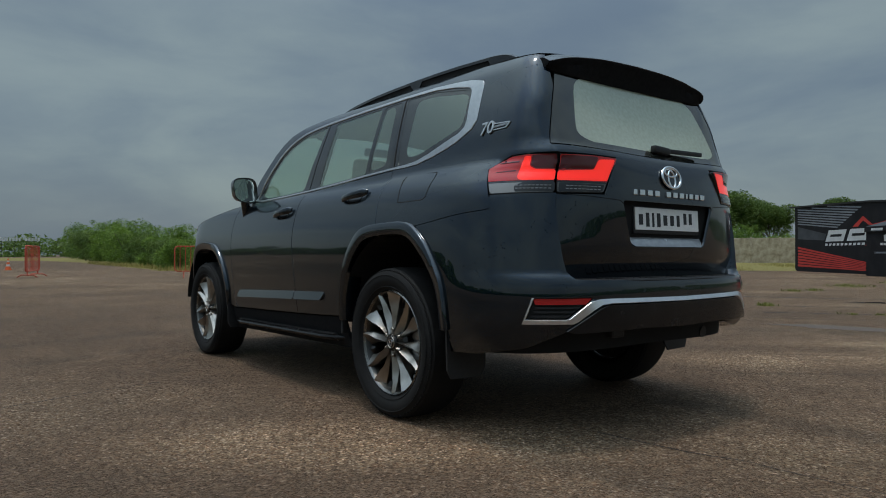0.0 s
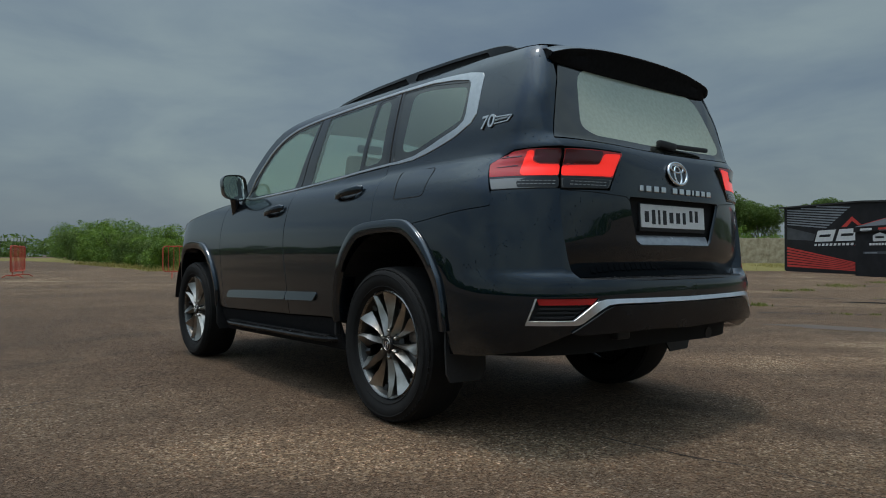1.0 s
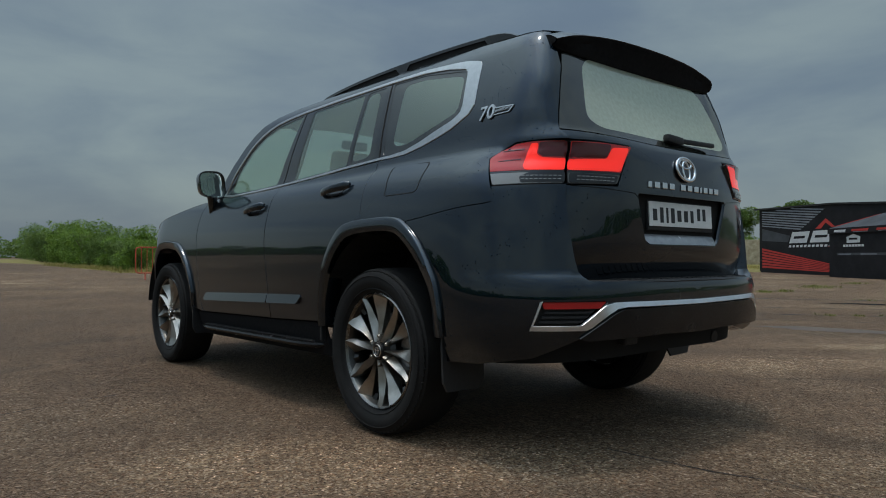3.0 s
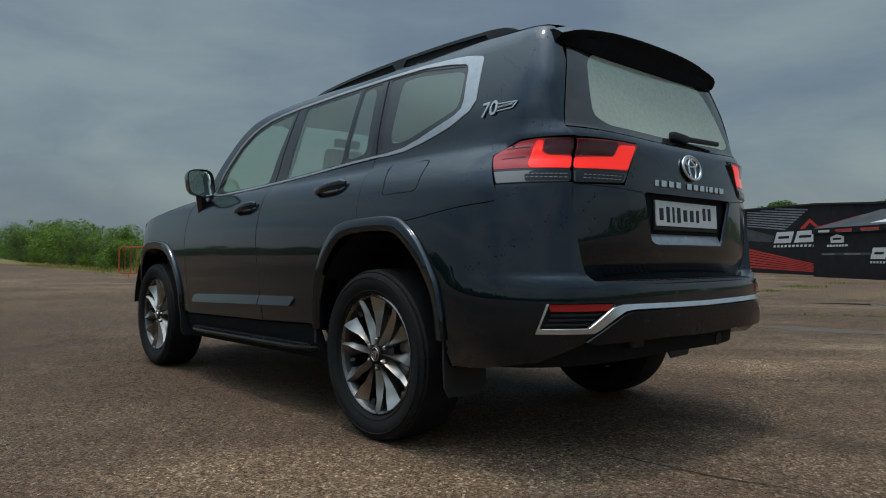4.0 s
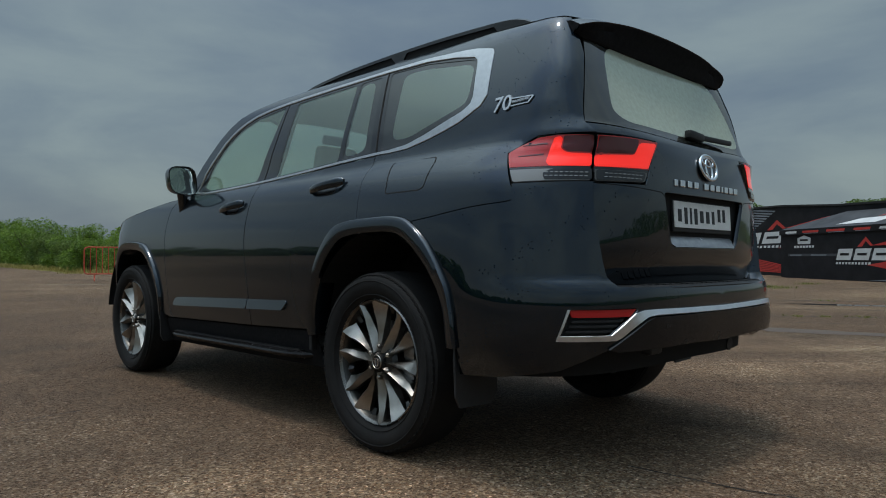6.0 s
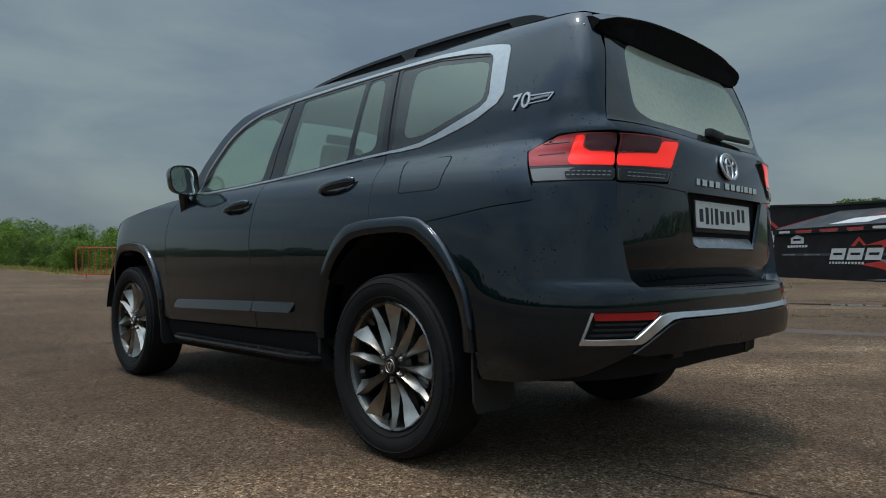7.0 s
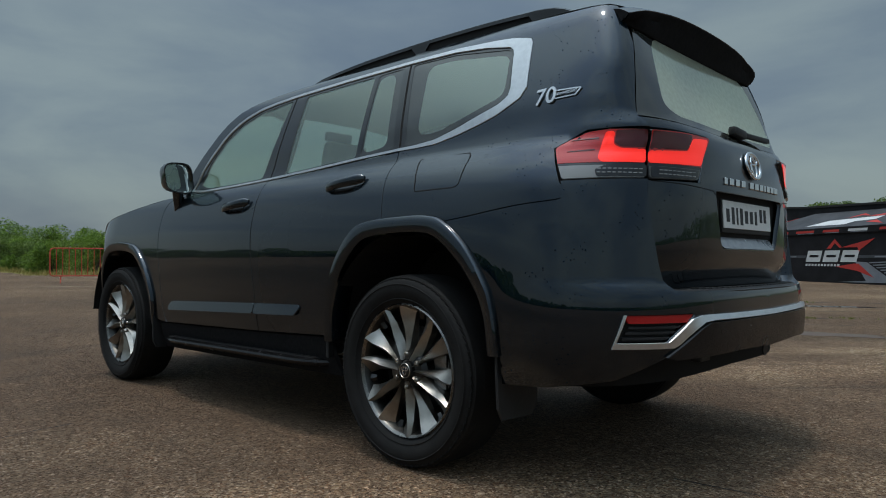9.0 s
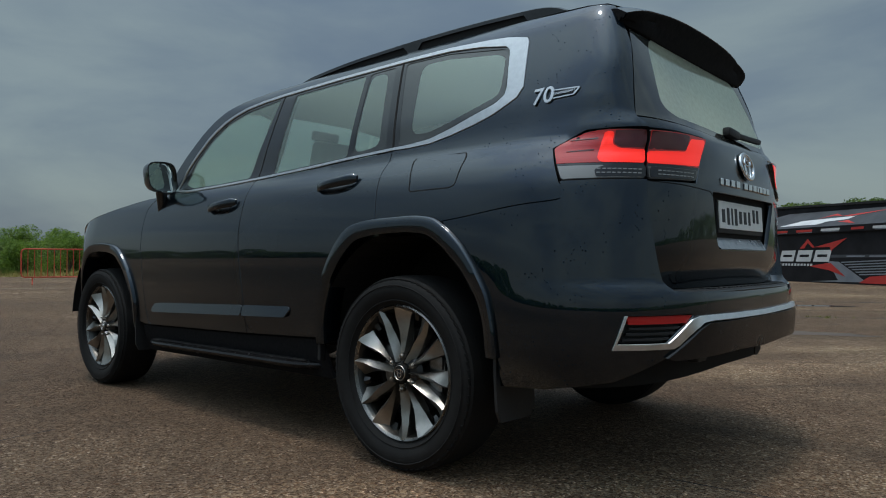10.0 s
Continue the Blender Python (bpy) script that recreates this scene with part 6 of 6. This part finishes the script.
# ---- crowd barriers, cone, far sign ----
def crowd_barrier(length=2.2, bars=11):
    b = thing("crowd_barrier", "faded red steel crowd barrier standing on the asphalt", "barrier", "crowd barriers")
    bm = bmesh.new()
    h0, h1, r, c = 0.24, 1.15, 0.021, 0.10
    x = length / 2
    loop = [(-x + c, h0), (x - c, h0), (x - 0.03, h0 + 0.03), (x, h0 + c), (x, h1 - c), (x - 0.03, h1 - 0.03), (x - c, h1), (-x + c, h1), (-x + 0.03, h1 - 0.03), (-x, h1 - c), (-x, h0 + c), (-x + 0.03, h0 + 0.03)]
    for p, q in zip(loop, loop[1:] + loop[:1]):
        tube(bm, (p[0], 0, p[1]), (q[0], 0, q[1]), r, 8)
    part("frame_tube", bm, RED_STEEL, b)
    for k in range(bars):
        bm = bmesh.new()
        xx = -x + length * (k + 1) / (bars + 1)
        tube(bm, (xx, 0, h0), (xx, 0, h1), 0.013, 6)
        part("upright", bm, RED_STEEL, b)
    for xx in (-x * 0.72, x * 0.72):
        bm = bmesh.new()
        tube(bm, (xx, 0, h0), (xx, 0, 0.10), 0.02, 8)
        tube(bm, (xx, -0.32, 0.02), (xx, -0.2, 0.10), 0.018, 8)
        tube(bm, (xx, -0.2, 0.10), (xx, 0.2, 0.10), 0.018, 8)
        tube(bm, (xx, 0.2, 0.10), (xx, 0.32, 0.02), 0.018, 8)
        part("foot", bm, RED_STEEL, b)
    return b


barrier = crowd_barrier()
barrier.matrix_basis = pose(5.45, 22.25, 0, 0, 0, -17)
copy_thing(barrier, pose(0.36, 26.3, 0, 0, 0, 72))
copy_thing(barrier, pose(-2.15, 28.0, 0, 0, 0, 10))


def traffic_cone():
    c = thing("traffic_cone", "orange traffic cone with white bands", "cone")
    bm = bmesh.new()
    box(bm, (0.36, 0.36, 0.035), (0, 0, 0.018), None, 0.01)
    part("base", bm, CONE_RED, c)
    for z0, z1, mat, name in ((0.035, 0.20, CONE_RED, "cone_body"), (0.20, 0.31, CONE_WHITE, "band"), (0.31, 0.43, CONE_RED, "cone_body"), (0.43, 0.52, CONE_WHITE, "band"), (0.52, 0.62, CONE_RED, "tip")):
        bm = bmesh.new()
        tube(bm, (0, 0, z0), (0, 0, z1), 0.145 - 0.19 * z0, 20, 0.145 - 0.19 * z1)
        part(name, bm, mat, c, "", 40)
    return c


traffic_cone().matrix_basis = pose(0.75, 40.0, 0)


def far_sign():
    s = thing("distant_sign", "row of white letters on posts before far trees", "sign")
    for k in range(13):
        if k in (7,):
            continue
        bm = bmesh.new()
        box(bm, (0.5, 0.08, 0.85), (-4.2 + 0.68 * k, 0, 4.6), None, 0.01, 1)
        part("letter_block", bm, CLOTH_WHITE, s)
    for k in range(4):
        bm = bmesh.new()
        tube(bm, (-4 + 2.7 * k, 0.1, 0), (-4 + 2.7 * k, 0.1, 4.4), 0.06, 6)
        part("post", bm, BLACK, s)
    return s


far_sign().matrix_basis = pose(16.5, 196.0, 0, 0, 0, 0)


# ---- printed wall and event tent ----
class Wall:
    """A vertical plane from a towards b; places outlines given along it (s) and up (z)."""

    def __init__(self, a, b, back=0.0):
        self.a, d = Vector(a), Vector(b) - Vector(a)
        self.d = d.normalized()
        n = Vector((self.d.y, -self.d.x))
        self.n = n if n.dot(Vector((-1, -0.3))) > 0 else -n
        self.lean = back

    def at(self, s, z, out=0.0):
        p = self.a + self.d * s + self.n * (out - self.lean * z)
        return Vector((p.x, p.y, z))

    def sheet(self, name, outline, material, parent, out=0.0, thick=0.0, label=""):
        bm = bmesh.new()
        f = bm.faces.new([bm.verts.new(self.at(s, z, out)) for s, z in outline])
        f.normal_update()
        if f.normal.xy.dot(self.n) < 0:
            f.normal_flip()
        if thick:
            r = bmesh.ops.extrude_face_region(bm, geom=[f])
            bmesh.ops.translate(bm, vec=(*(self.n * -thick), 0), verts=[v for v in r["geom"] if isinstance(v, bmesh.types.BMVert)])
            bmesh.ops.recalc_face_normals(bm, faces=bm.faces)
        return part(name, bm, material, parent, label)


def slanted(x0, x1, z0, z1, k):
    """A parallelogram that leans by k over its height."""
    return [(x0, z0), (x1, z0), (x1 + k, z1), (x0 + k, z1)]


def big_mark(w, parent, s, z, size, out, three=True, wide=1.0):
    """A racing-style device: three slanted white shapes, a red peak above and a row of small bars below."""
    u = size
    for k in range(3 if three else 2):
        x = s + k * 1.08 * u * wide
        w.sheet("white_device", [(x, z), (x + 0.92 * u * wide, z), (x + 1.10 * u * wide, z + 0.5 * u), (x + 0.18 * u * wide, z + 0.5 * u)], CLOTH_WHITE, parent, out)
        w.sheet("dark_slit", [(x + 0.24 * u * wide, z + 0.20 * u), (x + 0.82 * u * wide, z + 0.20 * u), (x + 0.86 * u * wide, z + 0.31 * u), (x + 0.28 * u * wide, z + 0.31 * u)], CLOTH_BLACK, parent, out + 0.003)
    peak = [(1.35, 0.58), (1.85, 1.0), (2.28, 0.62), (2.12, 0.60), (1.85, 0.82), (1.62, 0.58)]
    w.sheet("red_peak", [(s + x * u * wide, z + y * u) for x, y in peak], CLOTH_RED, parent, out)
    if three:
        star = [(2.20, 0.62), (4.10, 0.98), (3.30, 0.52), (3.22, 0.40), (3.15, 0.62)]
        w.sheet("red_flash", [(s + x * u * wide, z + y * u) for x, y in star], CLOTH_RED, parent, out)
        star = [(1.9, -0.20), (2.95, -0.06), (3.20, -0.06), (4.0, -0.62), (3.1, -0.36)]
        w.sheet("red_flash", [(s + x * u * wide, z + y * u) for x, y in star], CLOTH_RED, parent, out)
    for k in range(11):
        v = u * wide
        x = s - 0.02 * v + k * 0.2 * v
        w.sheet("small_bar", [(x, z - 0.19 * u), (x + 0.13 * v, z - 0.19 * u), (x + 0.15 * v, z - 0.09 * u), (x + 0.02 * v, z - 0.09 * u)], CLOTH_WHITE, parent, out)


def printed_wall():
    w = Wall((35.4, 15.0), (31.1, 9.65))
    t = thing("banner_wall", "black printed banner wall with grey and red stripes", "banner")
    w.sheet("banner_cloth", [(0, 0.10), (0.18, 0.02), (19, 0.02), (19, 2.80), (16, 2.89), (10.7, 3.05), (6.9, 3.30), (0, 3.52)], CLOTH_BLACK, t, 0.0, 0.12)
    w.sheet("base_skirt", [(0.12, 0.0), (19, 0.0), (19, 0.12), (0.12, 0.12)], BLACK, t, -0.02, 0.10)
    w.sheet("top_rail", [(-0.55, 3.50), (6.9, 3.28), (10.7, 3.03), (16, 2.87), (19, 2.78), (19, 2.86), (16, 2.95), (10.7, 3.11), (6.9, 3.36), (-0.55, 3.58)], BLACK, t, 0.05, 0.2)
    for k in range(9):
        c = 3.66 - 0.128 * k
        s0, s1 = max(0.31, (c - 3.38) / 0.085), (c - 0.36) / 0.53
        w.sheet("grey_stripe", [(s0, c - 0.085 * s0), (s1, c - 0.085 * s1), (s1 - 0.12, c - 0.085 * s1 - 0.062), (s0, c - 0.085 * s0 - 0.062)], CLOTH_PALE, t, 0.006)
    w.sheet("grey_field", [(0.31, 2.42), (3.2, 1.95), (3.0, 1.62), (0.31, 1.75)], CLOTH_GREY, t, 0.004)
    big_mark(w, t, 3.12, 1.56, 1.12, 0.008, True, 1.55)
    for k in range(7):
        z0, z1 = 1.34 - 0.16 * k, 0.52 - 0.055 * k
        w.sheet("red_stripe", [(0.31, z0), (6.9, z1), (6.9, z1 - 0.042), (0.31, z0 - 0.115)], CLOTH_RED, t, 0.006)
    return t


printed_wall()


def event_tent():
    w = Wall((28.7, 8.9), (24.4, 3.3))
    t = thing("event_tent", "black event tent with printed walls and a grey roof", "tent")
    n = w.n
    L = 13.0
    w.sheet("tent_wall", [(0, 0), (L, 0), (L, 2.0), (0, 2.0)], CLOTH_BLACK, t, 0.0, 0.03)
    # the short end wall and the roof behind it
    e = Wall(w.at(0, 0).xy, (w.at(0, 0, -3.0)).xy)
    e.sheet("tent_wall", [(0, 0), (3.0, 0), (3.0, 2.0), (0, 2.0)], CLOTH_BLACK, t, 0.0, 0.03)
    bm = bmesh.new()
    pts = [w.at(-0.05, 2.06, 0.06), w.at(L, 2.06, 0.06), w.at(L, 3.0, -1.8), w.at(3.1, 3.0, -1.8)]
    bm.faces.new([bm.verts.new(p) for p in pts])
    bm.faces.new([bm.verts.new(p) for p in (w.at(-0.05, 2.06, 0.06), w.at(3.1, 3.0, -1.8), w.at(-0.05, 2.06, -3.4))])
    part("tent_roof", bm, CLOTH_GREY, t, "sloping grey tent roof")
    w.sheet("valance", [(-0.05, 1.84), (L, 1.84), (L, 2.07), (-0.05, 2.07)], CLOTH_BLACK, t, 0.065, 0.01)
    rnd = random.Random(9)
    s = 0.4
    while s < L - 1:
        wd = rnd.uniform(0.45, 1.1)
        w.sheet("valance_mark", slanted(s, s + wd, 1.90, 1.99, 0.03), CLOTH_RED if rnd.random() < 0.35 else CLOTH_WHITE, t, 0.07)
        if wd > 0.7:
            w.sheet("valance_mark", slanted(s + 0.1, s + wd, 1.865, 1.888, 0.0), CLOTH_PALE, t, 0.07)
        s += wd + rnd.uniform(0.35, 0.6)
    # a white house-shaped device over two bars
    w.sheet("white_device", [(1.15, 1.44), (1.98, 1.44), (2.0, 1.68), (1.57, 1.80), (1.13, 1.68)], CLOTH_WHITE, t, 0.006)
    w.sheet("small_bar", [(1.30, 1.56), (1.82, 1.56), (1.82, 1.64), (1.30, 1.64)], CLOTH_BLACK, t, 0.009)
    for k in range(7):
        w.sheet("small_bar", [(0.92 + 0.19 * k, 1.28), (1.07 + 0.19 * k, 1.28), (1.07 + 0.19 * k, 1.37), (0.92 + 0.19 * k, 1.37)], CLOTH_WHITE, t, 0.006)
    w.sheet("grey_band", [(0.5, 0.93), (L, 0.93), (L, 1.03), (0.5, 1.03)], CLOTH_GREY, t, 0.004)
    for k, s in enumerate((0.6, 2.0, 2.15, 7.0, 8.0, 9.6)):
        w.sheet("small_bar", slanted(s, s + 0.8, 0.95, 1.0, 0.02), CLOTH_PALE, t, 0.007)
    for s0 in (3.52,):
        big_mark(w, t, s0, 0.78, 0.86, 0.010)
    w.sheet("grey_field", [(6.1, 0.80), (6.65, 0.78), (7.9, 0.08), (5.2, 0.04), (6.6, 0.12)], CLOTH_PALE, t, 0.005)
    for k in range(6):
        z0 = 0.84 - 0.085 * k
        w.sheet("grey_stripe", [(6.75 + 0.16 * k, z0 - 0.06), (L, z0 + 0.18), (L, z0 + 0.14), (6.78 + 0.16 * k, z0 - 0.10)], CLOTH_PALE, t, 0.006)
    w.sheet("red_field", [(7.55, 0.05), (8.0, 0.28), (L, 0.72), (L, 0.05)], CLOTH_RED, t, 0.007)
    # device on the roof slope
    slope = 1.86 / 0.94

    def on_roof(name, q, mat):
        bm = bmesh.new()
        bm.faces.new([bm.verts.new(w.at(s, z + 0.012, 0.06 - (z - 2.06) * slope)) for s, z in q])
        part(name, bm, mat, t)

    on_roof("white_device", [(3.3, 2.16), (5.4, 2.16), (5.7, 2.26), (6.6, 2.30), (6.75, 2.42), (4.2, 2.36)], CLOTH_WHITE)
    on_roof("red_flash", [(4.9, 2.40), (5.5, 2.58), (6.0, 2.46), (8.2, 2.62), (6.8, 2.46), (6.4, 2.42), (5.5, 2.50)], CLOTH_RED)
    on_roof("red_flash", [(6.3, 2.22), (7.3, 2.12), (6.9, 2.22), (6.7, 2.27)], CLOTH_RED)
    on_roof("red_field", [(7.9, 2.92), (L, 2.98), (L, 2.50)], CLOTH_RED)
    for s in (0.0, 4.3, 8.6, 12.9):
        bm = bmesh.new()
        tube(bm, w.at(s, 0, -0.08), w.at(s, 2.04, -0.08), 0.03, 8)
        part("tent_pole", bm, STEEL, t)
    return t


event_tent()
